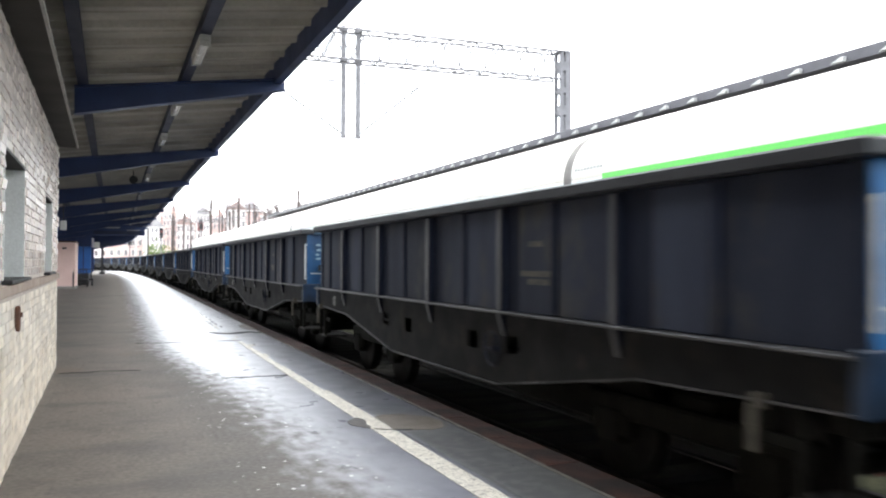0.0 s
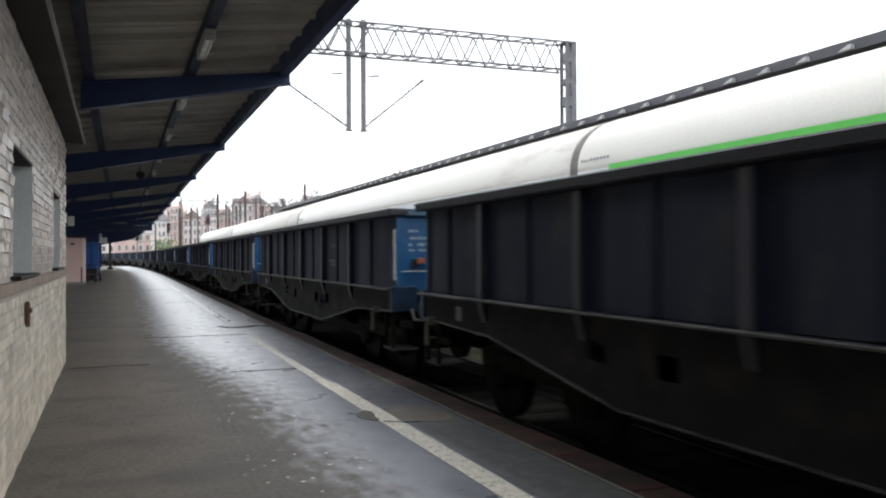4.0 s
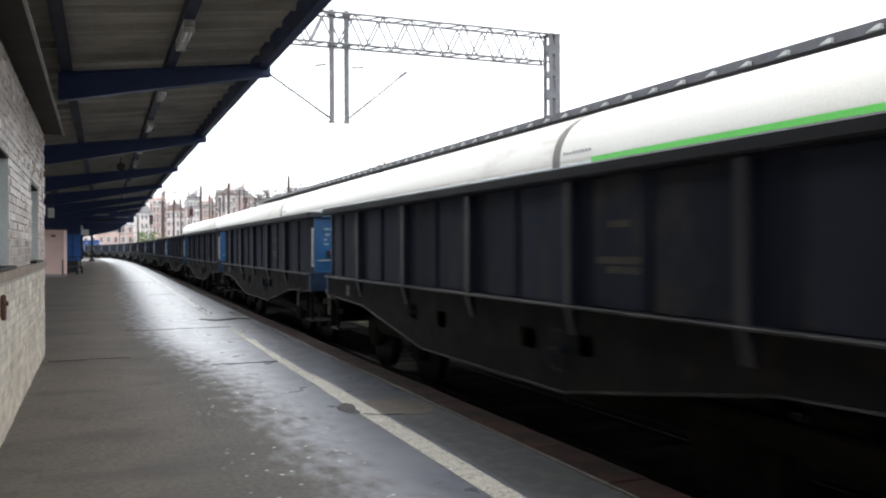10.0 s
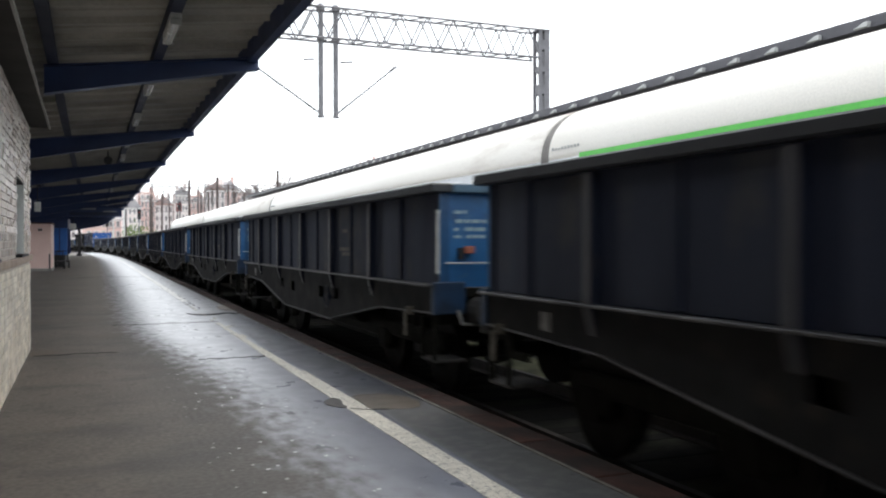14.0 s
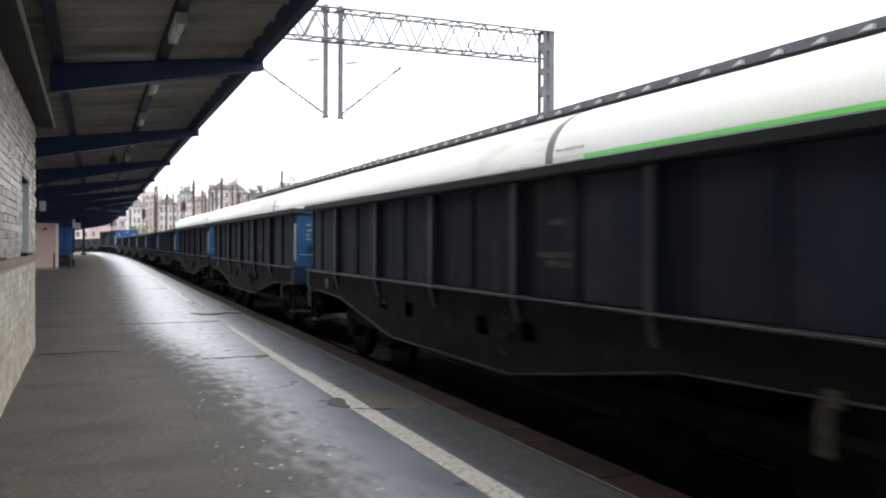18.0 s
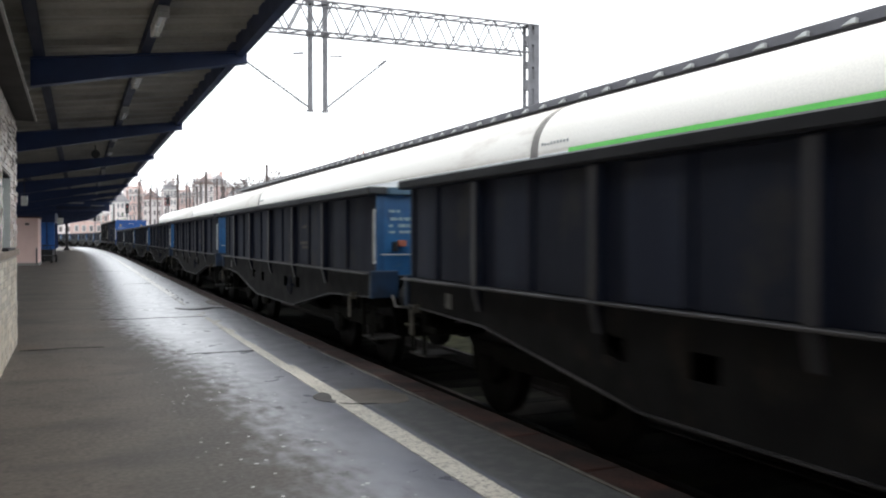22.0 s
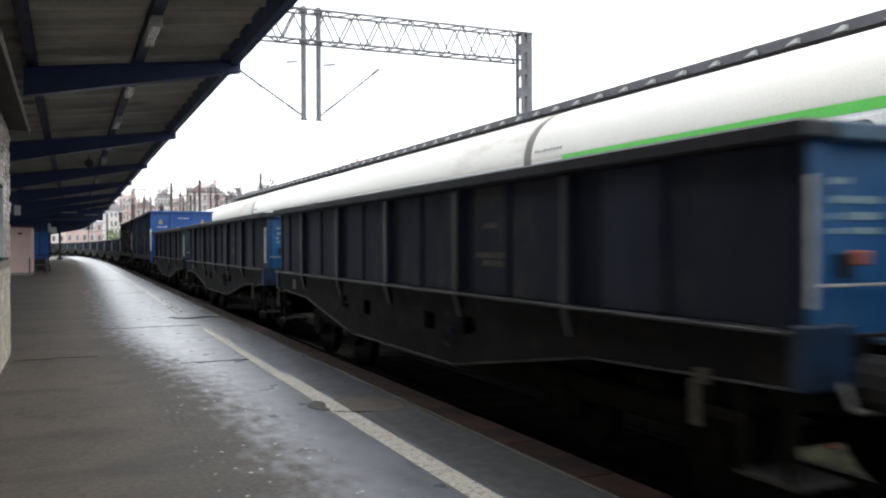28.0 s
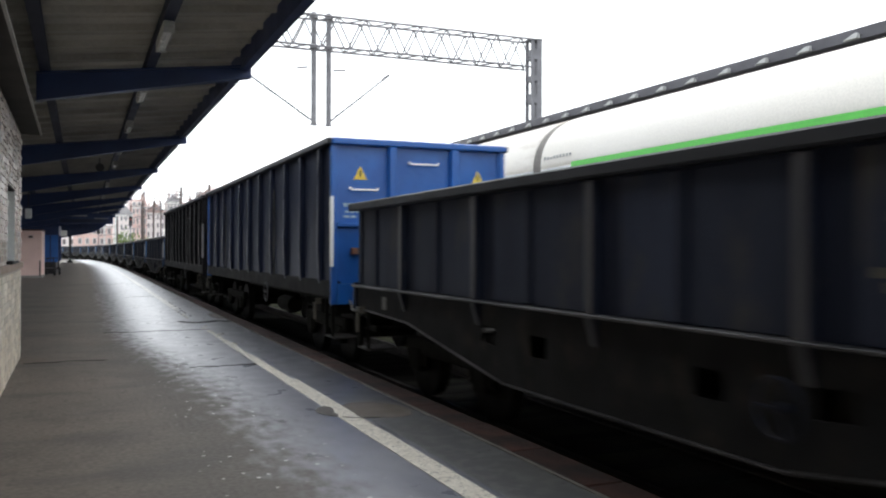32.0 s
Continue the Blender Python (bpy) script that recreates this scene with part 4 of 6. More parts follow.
    for b in range(-1, 13):
        for off in (1.35, 4.55):
            m = track_pose(10.1 + BAY * b + off + (0.35 if b < 0 else 0.0), 0.80, roof_z(0.80) - 0.062)
            if first:
                lamp.matrix_world, first = m, False
            else:
                copy_thing(lamp, m)
    # a horn loudspeaker and small hanging signs
    sp = empty("loudspeaker", "small dark horn loudspeaker hung under the canopy", "loudspeaker", m=track_pose(20.2, 0.46, 3.30))
    bm = bmesh.new()
    rod(bm, (0, -0.12, 0), (0, 0.08, 0), 0.095, 10, 0.04)
    part("horn", bm, "dark", sp)
    part("bracket", rods(((0, 0.05, 0.03), (0, 0.05, 0.22), 0.015)), "dark", sp)
    for s, d, z, w, h in ((25.0, -1.22, 2.44, 0.16, 0.26), (56.0, -1.0, 2.46, 0.34, 0.36)):
        sg = empty("hanging_sign", "small white sign board hung from the canopy", "sign", m=track_pose(s, d, z))
        part("board", boxes((-w / 2, w / 2, -0.03, 0.03, -h / 2, h / 2)), "white_sign", sg, bevel=0.01)
        part("hanger", rods(((0, 0, h / 2), (0, 0, roof_z(d) - z + 0.1), 0.012)), "dark", sg)
    # a dark display board across the platform with a pale top strip
    bd = empty("display_board", "long dark display board hung across under the canopy", "display board", m=track_pose(45.0, 0.25, 2.98))
    part("case", boxes((-1.35, 1.2, -0.12, 0.12, -0.22, 0.24)), "canopy_blue", bd, bevel=0.015)
    part("pale_strip", boxes((-1.05, 0.02, -0.135, -0.121, 0.13, 0.18)), "lamp_body", bd, "pale metal strip")
    part("pale_strip", boxes((0.35, 0.95, -0.135, -0.121, 0.02, 0.06)), "eave_trim", bd, "dull metal strip")
    part("screen", boxes((-1.2, 1.05, -0.130, -0.121, -0.16, 0.0)), "purlin_steel", bd, "black unlit screen")
    part("hanger", rods(((-1.0, 0, 0.24), (-1.0, 0, 0.45), 0.02), ((0.9, 0, 0.24), (0.9, 0, 0.62), 0.02)), "dark", bd)
    # a cable running down the roof
    bm = bmesh.new()
    pipe(bm, [place(4.5 + i * 0.4, 0.1 + 0.09 * i, roof_z(0.1 + 0.09 * i) + 0.08) for i in range(6)], 0.012)
    thing("cable", bm, "dark", "thin dark cable under the canopy roof", "cable")


# ---- the brick building on the platform ----
WALL_X, WALL_END = -0.63, 13.06
WINDOWS = ((6.32, 7.83, 1.34, 2.25), (10.44, 11.68, 1.34, 2.22))


def build_building():
    bld = empty("station_building", "low brick platform building with glazed white bricks", "building")
    # wall core, split round the window openings, and the mortar face
    xs0, xs1 = -1.0, WALL_X - 0.012
    cuts = [-12.0]
    dims = []
    for y0, y1, z0, z1 in WINDOWS:
        dims.append((xs0, xs1, cuts[-1], y0, 0, 3.1))
        dims += [(xs0, xs1, y0, y1, 0, z0), (xs0, xs1, y0, y1, z1, 3.1)]
        cuts.append(y1)
    dims.append((xs0, xs1, cuts[-1], WALL_END - 0.012, 0, 3.1))
    part("wall_front", boxes(*dims), "mortar", bld)
    part("wall_end", boxes((-5.6, -1.004, WALL_END - 0.36, WALL_END - 0.012, 0, 3.1)), "mortar", bld)
    part("wall_back", boxes((-5.9, -5.604, -12, WALL_END, 0, 3.1)), "mortar", bld)
    part("wall_rear", boxes((-5.6, -1.004, -12, -11.7, 0, 3.1)), "mortar", bld)
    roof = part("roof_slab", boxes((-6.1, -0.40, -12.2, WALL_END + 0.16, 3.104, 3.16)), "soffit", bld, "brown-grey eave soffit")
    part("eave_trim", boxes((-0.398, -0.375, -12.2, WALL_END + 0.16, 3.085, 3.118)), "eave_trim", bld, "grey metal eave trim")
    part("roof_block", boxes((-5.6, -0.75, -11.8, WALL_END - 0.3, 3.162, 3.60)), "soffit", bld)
    part("sill_course", boxes((WALL_X - 0.01, WALL_X + 0.028, -12, WALL_END + 0.01, 1.235, 1.315)), "sill", bld, "brown stained sill course", bevel=0.006)
    for y0, y1, z0, z1 in WINDOWS:
        win = part("window", boxes((-0.985, -0.955, y0 + 0.02, y0 + 0.07, z0, z1), (-0.985, -0.955, y1 - 0.07, y1 - 0.02, z0, z1), (-0.985, -0.955, y0 + 0.07, y1 - 0.07, z1 - 0.06, z1 - 0.01),
                                  (-0.985, -0.955, y0 + 0.07, y1 - 0.07, z0 + 0.01, z0 + 0.06)), "jamb", bld)
        part("pane", boxes((-0.972, -0.966, y0 + 0.07, y1 - 0.07, z0 + 0.06, z1 - 0.06)), "pane", win, "dark window pane")
        for a, b in ((y0 - 0.002, y0 + 0.018), (y1 - 0.018, y1 + 0.002)):
            part("jamb", boxes((-0.998, WALL_X - 0.002, a, b, z0, z1)), "jamb", bld, "pale grey rendered reveal")
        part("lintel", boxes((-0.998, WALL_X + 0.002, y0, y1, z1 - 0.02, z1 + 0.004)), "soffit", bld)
        part("window_sill", boxes((-0.998, WALL_X + 0.055, y0 - 0.03, y1 + 0.03, z0 - 0.018, z0 + 0.008)), "dark", bld, "dark sheet-metal window sill", bevel=0.004)
    # bricks
    random.seed(7)
    rowh, length, joint = 0.075, 0.255, 0.012
    near_meshes = []
    for i in range(4):
        bm = boxes((-0.03, 0.0, 0.0, length - joint, 0.0, rowh - joint))
        near_meshes.append(finish("brick", bm, "brick", bevel=0.004))
    far_up, far_low = ([], []), ([], [])
    singles = 0
    rows = int(3.1 / rowh)
    for r in range(rows):
        z = r * rowh + 0.004
        if 1.20 < z < 1.31:
            continue
        y = -2.0 + (length / 2 if r % 2 else 0)
        while y < WALL_END - 0.02:
            y1 = min(y + length - joint, WALL_END)
            hit = any(y1 > w[0] + 0.005 and y < w[1] - 0.005 and z + rowh > w[2] and z < w[3] for w in WINDOWS)
            cy0, cy1 = y, y1
            if hit:
                for w in WINDOWS:
                    if y1 > w[0] and y < w[1]:
                        if y < w[0] - 0.04:
                            cy1, hit = w[0] - 0.005, False
                        elif y1 > w[1] + 0.04:
                            cy0, hit = w[1] + 0.005, False
            if not hit and cy1 - cy0 > 0.03:
                proud = random.uniform(-0.004, 0.004)
                if z > 1.3 and 5.9 < y < 9.4 and singles < 290 and cy1 - cy0 > 0.2:
                    ob = new("brick", near_meshes[singles % 4])
                    ob.parent = bld
                    ob.matrix_world = Matrix.Translation((WALL_X + proud, cy0, z)) @ Euler((0, radians(random.uniform(-3.4, 3.4)), radians(random.uniform(-2.6, 2.6)))).to_matrix().to_4x4()
                    singles += 1
                else:
                    vs, fs = far_up if z > 1.3 else far_low
                    k, t, w = len(vs), random.uniform(-0.006, 0.006), random.uniform(-0.011, 0.011)
                    if z < 1.3:
                        t, w, proud = t * 0.3, w * 0.3, proud * 0.3 - 0.003
                    x = WALL_X + proud
                    z1 = z + rowh - joint * (1.0 if z > 1.3 else 0.75)
                    yy = cy1 + (0 if z > 1.3 else joint * 0.3)
                    vs += [(x - 0.03, cy0, z), (x + t, cy0, z), (x + t + w, yy, z), (x - 0.03, yy, z), (x - 0.03, cy0, z1), (x - t, cy0, z1), (x - t + w, yy, z1), (x - 0.03, yy, z1)]
                    fs += [[k + j for j in f] for f in ((0, 1, 2, 3), (4, 7, 6, 5), (0, 4, 5, 1), (1, 5, 6, 2), (2, 6, 7, 3), (0, 3, 7, 4))]
            y += length
    for (vs, fs), mtl in ((far_up, "brick_far"), (far_low, "brick_low")):
        me = bpy.data.meshes.new("bricks")
        me.from_pydata(vs, [], fs)
        me.materials.append(M[mtl])
        ob = new("bricks", me)
        ob.parent = bld
        tagged(ob, "limewashed lower bricks" if mtl == "brick_low" else "glazed white bricks", kind="stuff")
    # a rusty iron hook plate on the wall
    hook = empty("wall_plate", "small oval rusty iron plate on the whitewashed wall", "wall plate", m=Matrix.Translation((WALL_X - 0.004, 7.18, 1.04)))
    bm = bmesh.new()
    prism(bm, [(0.055 * math.cos(6.2832 * i / 14), 0.10 * math.sin(6.2832 * i / 14)) for i in range(14)], 0, 0.0, 0.035)
    part("plate", bm, "rust", hook, bevel=0.008)
    part("bolt", rods(((0.035, 0, 0.03), (0.05, 0, 0.03), 0.02)), "rust", hook)


# ---- kiosk, blue stair house, trolley ----
def build_platform_things():
    k = empty("kiosk", "pale pink rendered kiosk on the platform", "kiosk", m=track_pose(48.5, -1.9, 0))
    part("body", boxes((-2.6, 0.0, 0.0, 3.4, 0.0, 2.46)), "pink", k, bevel=0.02)
    part("roof", boxes((-2.66, 0.05, -0.05, 3.45, 2.464, 2.53)), "rust", k, bevel=0.01)
    part("base", boxes((-2.61, 0.012, -0.012, 3.41, 0.0, 0.14)), "concrete", k)
    part("drain_pipe", rods(((-0.08, -0.03, 0.12), (-0.08, -0.03, 0.9), 0.03)), "dark", k)
    part("vent", boxes((-0.62, -0.42, -0.02, 0.0, 2.1, 2.2)), "dark", k)
    b = empty("stair_house", "bright blue panelled stair enclosure under the canopy", "stair house", m=track_pose(57.0, -1.35, 0))
    part("body", boxes((-2.7, 0.0, 0.0, 8.0, 0.72, 2.38)), "vivid_blue", b, bevel=0.02)
    part("fascia", boxes((-2.74, 0.04, -0.04, 8.04, 2.384, 3.05)), "canopy_blue", b, "dark navy fascia")
    part("plinth", boxes((-2.72, -0.12, 0.0, 8.0, 0.0, 0.716)), "dark", b)
    for i in range(8):
        part("panel_strip", boxes((0.0, 0.03, 0.4 + i, 0.46 + i, 0.74, 2.37)), "canopy_blue", b)
    for i in range(3):
        part("panel_strip", boxes((-0.9 * i - 0.46, -0.9 * i - 0.4, -0.03, 0.0, 0.74, 2.37)), "canopy_blue", b)
    for s, d in ((53.0, -1.75), (55.2, -1.55)):
        t = empty("luggage_trolley", "dark iron luggage trolley with small wheels", "trolley", "trolleys by the kiosk", m=track_pose(s, d, 0))
        part("deck", boxes((-0.4, 0.4, -0.7, 0.7, 0.34, 0.42)), "dark", t, bevel=0.01)
        part("handle", rods(((-0.3, -0.7, 0.4), (-0.3, -0.85, 1.0), 0.025), ((0.3, -0.7, 0.4), (0.3, -0.85, 1.0), 0.025), ((-0.3, -0.85, 1.0), (0.3, -0.85, 1.0), 0.025)), "dark", t)
        for x in (-0.34, 0.34):
            for y in (-0.5, 0.5):
                part("wheel", rods(((x - 0.04, y, 0.17), (x + 0.04, y, 0.17), 0.17), k=12), "dark", t)


# ---- wagons ----
def bogie(parent, y, base=1.8):
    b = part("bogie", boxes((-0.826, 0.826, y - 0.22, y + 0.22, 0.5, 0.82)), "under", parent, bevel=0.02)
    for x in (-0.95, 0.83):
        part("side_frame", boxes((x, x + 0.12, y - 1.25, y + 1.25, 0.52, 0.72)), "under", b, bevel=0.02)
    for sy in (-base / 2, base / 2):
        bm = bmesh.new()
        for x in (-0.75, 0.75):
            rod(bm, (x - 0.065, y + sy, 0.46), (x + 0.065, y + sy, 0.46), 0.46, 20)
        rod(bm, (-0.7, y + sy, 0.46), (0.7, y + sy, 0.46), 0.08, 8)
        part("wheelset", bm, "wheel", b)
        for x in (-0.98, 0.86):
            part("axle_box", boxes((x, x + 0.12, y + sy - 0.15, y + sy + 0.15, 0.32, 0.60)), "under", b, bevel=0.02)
            for o in (-0.22, 0.22) if x < 0 else ():
                part("spring", rods(((x + 0.06, y + sy + o, 0.40), (x + 0.06, y + sy + o, 0.56), 0.06), k=8), "under", b)


def running_gear(parent, half):
    for y in (-half + 2.0, half - 2.0):
        bogie(parent, y)
    for e in (-1, 1):
        y = e * half
        for x in (-0.875, 0.875):
            bm = bmesh.new()
            rod(bm, (x, y, 1.04), (x, y + e * 0.30, 1.04), 0.155, 14)
            rod(bm, (x, y + e * 0.30, 1.04), (x, y + e * 0.56, 1.04), 0.115, 14)
            b = part("buffer", bm, "buffer_steel", parent, "dusty grey steel buffer barrel")
            part("buffer_head", boxes((x - 0.24, x + 0.24, min(y + e * 0.552, y + e * 0.61), max(y + e * 0.552, y + e * 0.61), 0.87, 1.21)), "buffer_steel", b, "greasy grey steel buffer head", bevel=0.02)
        part("coupling", rods(((0, y, 1.0), (0, y + e * 0.25, 1.0), 0.06), ((-0.06, y + e * 0.22, 1.0), (-0.06, y + e * 0.42, 0.80), 0.028), ((0.06, y + e * 0.22, 1.0), (0.06, y + e * 0.42, 0.80), 0.028)), "under", parent)
        bm = bmesh.new()
        pipe(bm, [(0.3, y, 0.95), (0.32, y + e * 0.2, 0.85), (0.2, y + e * 0.36, 0.66), (0.05, y + e * 0.39, 0.7)], 0.025)
        part("brake_hose", bm, "dark", parent)
        # bent shunter's grip under the end sill, step irons at the corners
        for sx in (-1, 1):
            bm = bmesh.new()
            pipe(bm, [(sx * 1.12, y + e * 0.04, 1.06), (sx * 1.10, y + e * 0.10, 0.92), (sx * 0.60, y + e * 0.10, 0.88), (sx * 0.56, y + e * 0.04, 0.98)], 0.016)
            part("shunter_grip", bm, "step_pale", parent, "dull bent steel grip")
            yh = y - e * (0.68 if e < 0 else 0.34)
            x0, x1, x2 = sx * 1.36, sx * 1.44, sx * 1.47
            part("step_hanger", boxes((min(x1, x2), max(x1, x2), yh - 0.025, yh + 0.025, 0.74, 0.97), (min(x0, x2), max(x0, x2), yh - 0.02, yh + 0.02, 0.972, 1.0), (min(x0, x1), max(x0, x1), yh - 0.02, yh + 0.02, 1.002, 1.06)), "stick", parent, "short pale hanger")
            part("step_iron", boxes((sx * 1.34 - 0.02, sx * 1.34 + 0.02, y - e * 0.42 - 0.02, y - e * 0.42 + 0.02, 0.53, 1.05)), "under", parent)
            part("step_iron", boxes((sx * 1.34 - 0.02, sx * 1.34 + 0.02, y - e * 0.08 - 0.02, y - e * 0.08 + 0.02, 0.53, 1.05)), "under", parent)
            part("step_board", boxes((sx * 1.18 - 0.17, sx * 1.18 + 0.20, y - e * 0.25 - 0.22, y - e * 0.25 + 0.22, 0.50, 0.53)), "step", parent, "scuffed pale step board", bevel=0.006)
        for sx in (-1, 1):
            x0, x1 = sorted((sx * 1.30, sx * 1.35))
            part("brake_bracket", boxes((x0, x1, y - e * 0.58 - 0.16, y - e * 0.58 + 0.10, 0.77, 0.84), (x0, x1, y - e * 0.58 + 0.10, y - e * 0.58 + 0.16, 0.77, 0.98)), "under", parent, "small bent bracket, darkened for shade", bevel=0.008)
    part("air_reservoir", rods(((-0.5, -0.5, 0.62), (-0.5, 0.55, 0.62), 0.17), k=12), "under", parent)
    part("brake_rod", rods(((0.2, -half + 1.2, 0.52), (0.2, half - 1.2, 0.52), 0.025)), "under", parent)


def marks(parent, rows, y, mtl, seed):
    """Unreadable stencilled lines as short bars on an end wall: rows of (x0, x1, z, height)."""
    random.seed(seed)
    bm = bmesh.new()
    for x0, x1, z, h in rows:
        x = x0
        while x < x1 - 0.02:
            w = min(random.uniform(0.04, 0.13), x1 - x)
            box(bm, x, x + w, y - 0.004, y + 0.002, z, z + h)
            x += w + random.uniform(0.012, 0.03)
    return tagged(part("stencil_mark", bm, mtl, parent, "rows of small stencilled marks"), kind="stuff")


def rib_part(parent, sx, y, half, levels, flank, face):
    """An upright channel rib with a worn outer face: levels of (height, depth) from the wall outwards; flank and face: its two materials."""
    bm = bmesh.new()
    arc = [(-1.0, 0.0), (-1.0, 0.86), (-0.72, 1.0), (0.72, 1.0), (1.0, 0.86), (1.0, 0.0)]
    rings = [[bm.verts.new((sx * (1.345 + dep * o), y + half * c, z)) for c, o in arc] for z, dep in levels]
    k = len(arc)
    for lo, hi in zip(rings, rings[1:]):
        for i in range(k):
            f = bm.faces.new((lo[i], lo[(i + 1) % k], hi[(i + 1) % k], hi[i]))
            f.material_index = int(i in (1, 2, 3))
    bm.faces.new(rings[0][::-1])
    bm.faces.new(rings[-1])
    rib = part("rib", bm, flank, parent)
    rib.data.materials.append(M[face])
    return rib


LOW_BODY, LOW_PITCH = 11.56, 12.7927


def low_wagon(end_mat, rim_mat, label, mark_seed, side_mat="wagon"):
    w = empty("open_wagon", label, "freight wagon", "low open wagons of the train")
    h, zl, zt = LOW_BODY / 2, 1.32, 2.40
    ribs = [-h + 2.14 + 1.91 * i for i in range(5)]
    mids = [-h + 1.08] + [r + 0.95 for r in ribs]
    sill = [(-h, 1.04), (-h + 1.9, 0.98), (-h + 2.7, 0.86), (-h + 4.2, 0.64), (h - 4.2, 0.64), (h - 2.7, 0.86), (h - 1.9, 0.98), (h, 1.04)]

    def low(y):
        return float(np.interp(y, [p[0] for p in sill], [p[1] for p in sill]))
    for sx in (-1, 1):
        def X(a, b):
            return (min(sx * a, sx * b), max(sx * a, sx * b))
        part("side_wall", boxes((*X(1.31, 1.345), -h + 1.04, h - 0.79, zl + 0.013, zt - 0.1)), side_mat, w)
        for e, bend in ((-1, 1.04), (1, 0.79)):
            bm = bmesh.new()
            prism(bm, [(sx * 1.345, e * (h - bend)), (sx * 1.305, e * (h - 0.10)), (sx * 1.27, e * (h - 0.10)), (sx * 1.31, e * (h - bend))], 2, zl + 0.013, zt - 0.1)
            part("end_panel", bm, "panel", w, "dull side panel bent inwards at the end", bevel=0.006)
        for y in ribs:
            rib_part(w, sx, y, 0.038, ((1.10, 0.03), (1.30, 0.085), (zt - 0.12, 0.085)), side_mat, "wagon_rib")
            part("pressed_panel", boxes((*X(1.345, 1.358), y + 0.06, y + 0.90, zl + 0.02, zt - 0.12)), "panel", w, bevel=0.004)
        # the second plate of each bay; the dark wall left bare before every rib stands for its shadow
        if sx < 0:
            for a, b in [(y + 0.07, y + 0.66) for y in mids[:-1]]:
                part("pressed_panel", boxes((*X(1.345, 1.358), a, b, zl + 0.02, zt - 0.12)), "panel", w, bevel=0.004)
        for y in mids:
            part("stiffener", boxes((*X(1.345, 1.385), y - 0.035, y + 0.035, zl + 0.03, zt - 0.12)), side_mat, w, bevel=0.008)
        part("corner_stanchion", boxes((*X(1.26, 1.325), -h, -h + 0.10, 1.06, zt - 0.1)), side_mat, w, bevel=0.01)
        part("corner_stanchion", boxes((*X(1.26, 1.325), h - 0.10, h, 1.06, zt - 0.1)), side_mat, w, bevel=0.01)
        part("ledge_rail", boxes((*X(1.20, 1.450), -h, h, zl - 0.012, zl + 0.012)), "wagon_edge", w, "rubbed steel ledge", bevel=0.005)
        part("top_rim", boxes((*X(1.20, 1.45), -h - 0.10, h + 0.10, zt - 0.10, zt)), "rim", w, bevel=0.015)
        # fish-bellied side sill with real lightening holes, and its bottom flange
        bm = bmesh.new()
        ys = sorted(set([p[0] for p in sill] + [v for c in (-1.9, -1.0, 1.0, 1.9) for v in (c - 0.13, c + 0.13)]))
        for a, b in zip(ys, ys[1:]):
            hole = any(abs((a + b) / 2 - c) < 0.1 for c in (-1.9, -1.0, 1.0, 1.9))
            spans = [(0.0, 0.42), (0.68, 1.0)] if hole else [(0.0, 1.0)]
            for f0, f1 in spans:
                za, zb = low(a), low(b)
                top = zl - 0.014
                prism(bm, [(a, za + (top - za) * f0), (b, zb + (top - zb) * f0), (b, zb + (top - zb) * f1), (a, za + (top - za) * f1)], 0, *X(1.345, 1.362))
        bmesh.ops.remove_doubles(bm, verts=bm.verts, dist=0.0005)
        part("side_sill", bm, "sill_black", w)
        bm = bmesh.new()
        for (a, za), (b, zb) in zip(sill, sill[1:]):
            prism(bm, [(a, za - 0.014), (b, zb - 0.014), (b, zb), (a, za)], 0, *X(1.28, 1.39))
        bmesh.ops.remove_doubles(bm, verts=bm.verts, dist=0.0005)
        part("sill_flange", bm, "wagon_edge", w, "thin bottom flange of the sill")
        part("label_plate", boxes((*X(1.362, 1.368), h - 1.16, h - 1.03, 1.07, 1.22)), "label_white", w, "small pale label holder")
        bm = bmesh.new()
        random.seed(mark_seed + sx)
        for z, n, y in ((1.92, 2, -2.46), (1.66, 4, -2.60), (1.59, 3, -2.58)):
            for _ in range(n):
                wide = random.uniform(0.09, 0.13)
                box(bm, *X(1.356, 1.3605), y, y + wide, z, z + 0.05)
                y += wide + 0.025
        tagged(part("stencil_mark", bm, "ochre_mark", w, "faded ochre stencilled marks"), kind="stuff")
        if sx > 0:
            continue
        bm = bmesh.new()
        ring = [(sx * 1.43, -1.6 + 0.16 * math.cos(6.28319 * i / 16), 0.97 + 0.16 * math.sin(6.28319 * i / 16)) for i in range(17)]
        hoop(bm, (sx * 1.43, -1.6, 0.97), 0.16, 0.010)
        wheel = part("brake_handwheel", bm, "wagon", w, "dull steel brake handwheel on the sill")
        for i in (0, 5, 11):
            bm = bmesh.new()
            rod(bm, ring[i], (sx * 1.42, -1.6, 0.97), 0.009, 5)
            part("spoke", bm, "wagon", wheel)
        bm = bmesh.new()
        rod(bm, (sx * 1.36, -1.6, 0.97), (sx * 1.44, -1.6, 0.97), 0.03, 8)
        part("hub", bm, "wagon", wheel)
    part("floor", boxes((-1.30, 1.30, -h, h, 1.20, 1.29)), "under", w)
    part("centre_sill", boxes((-0.2, 0.2, -h, h, 0.86, 1.196)), "under", w)
    for x in (-0.42, 0.40):
        bm = bmesh.new()
        prism(bm, [(-h + 3.2, 1.19), (-h + 3.2, 0.80), (-2.0, 0.30), (2.0, 0.30), (h - 3.2, 0.80), (h - 3.2, 1.19)], 0, x, x + 0.02)
        part("truss_plate", bm, "under", w, "deep underframe plate, darkened for shade")
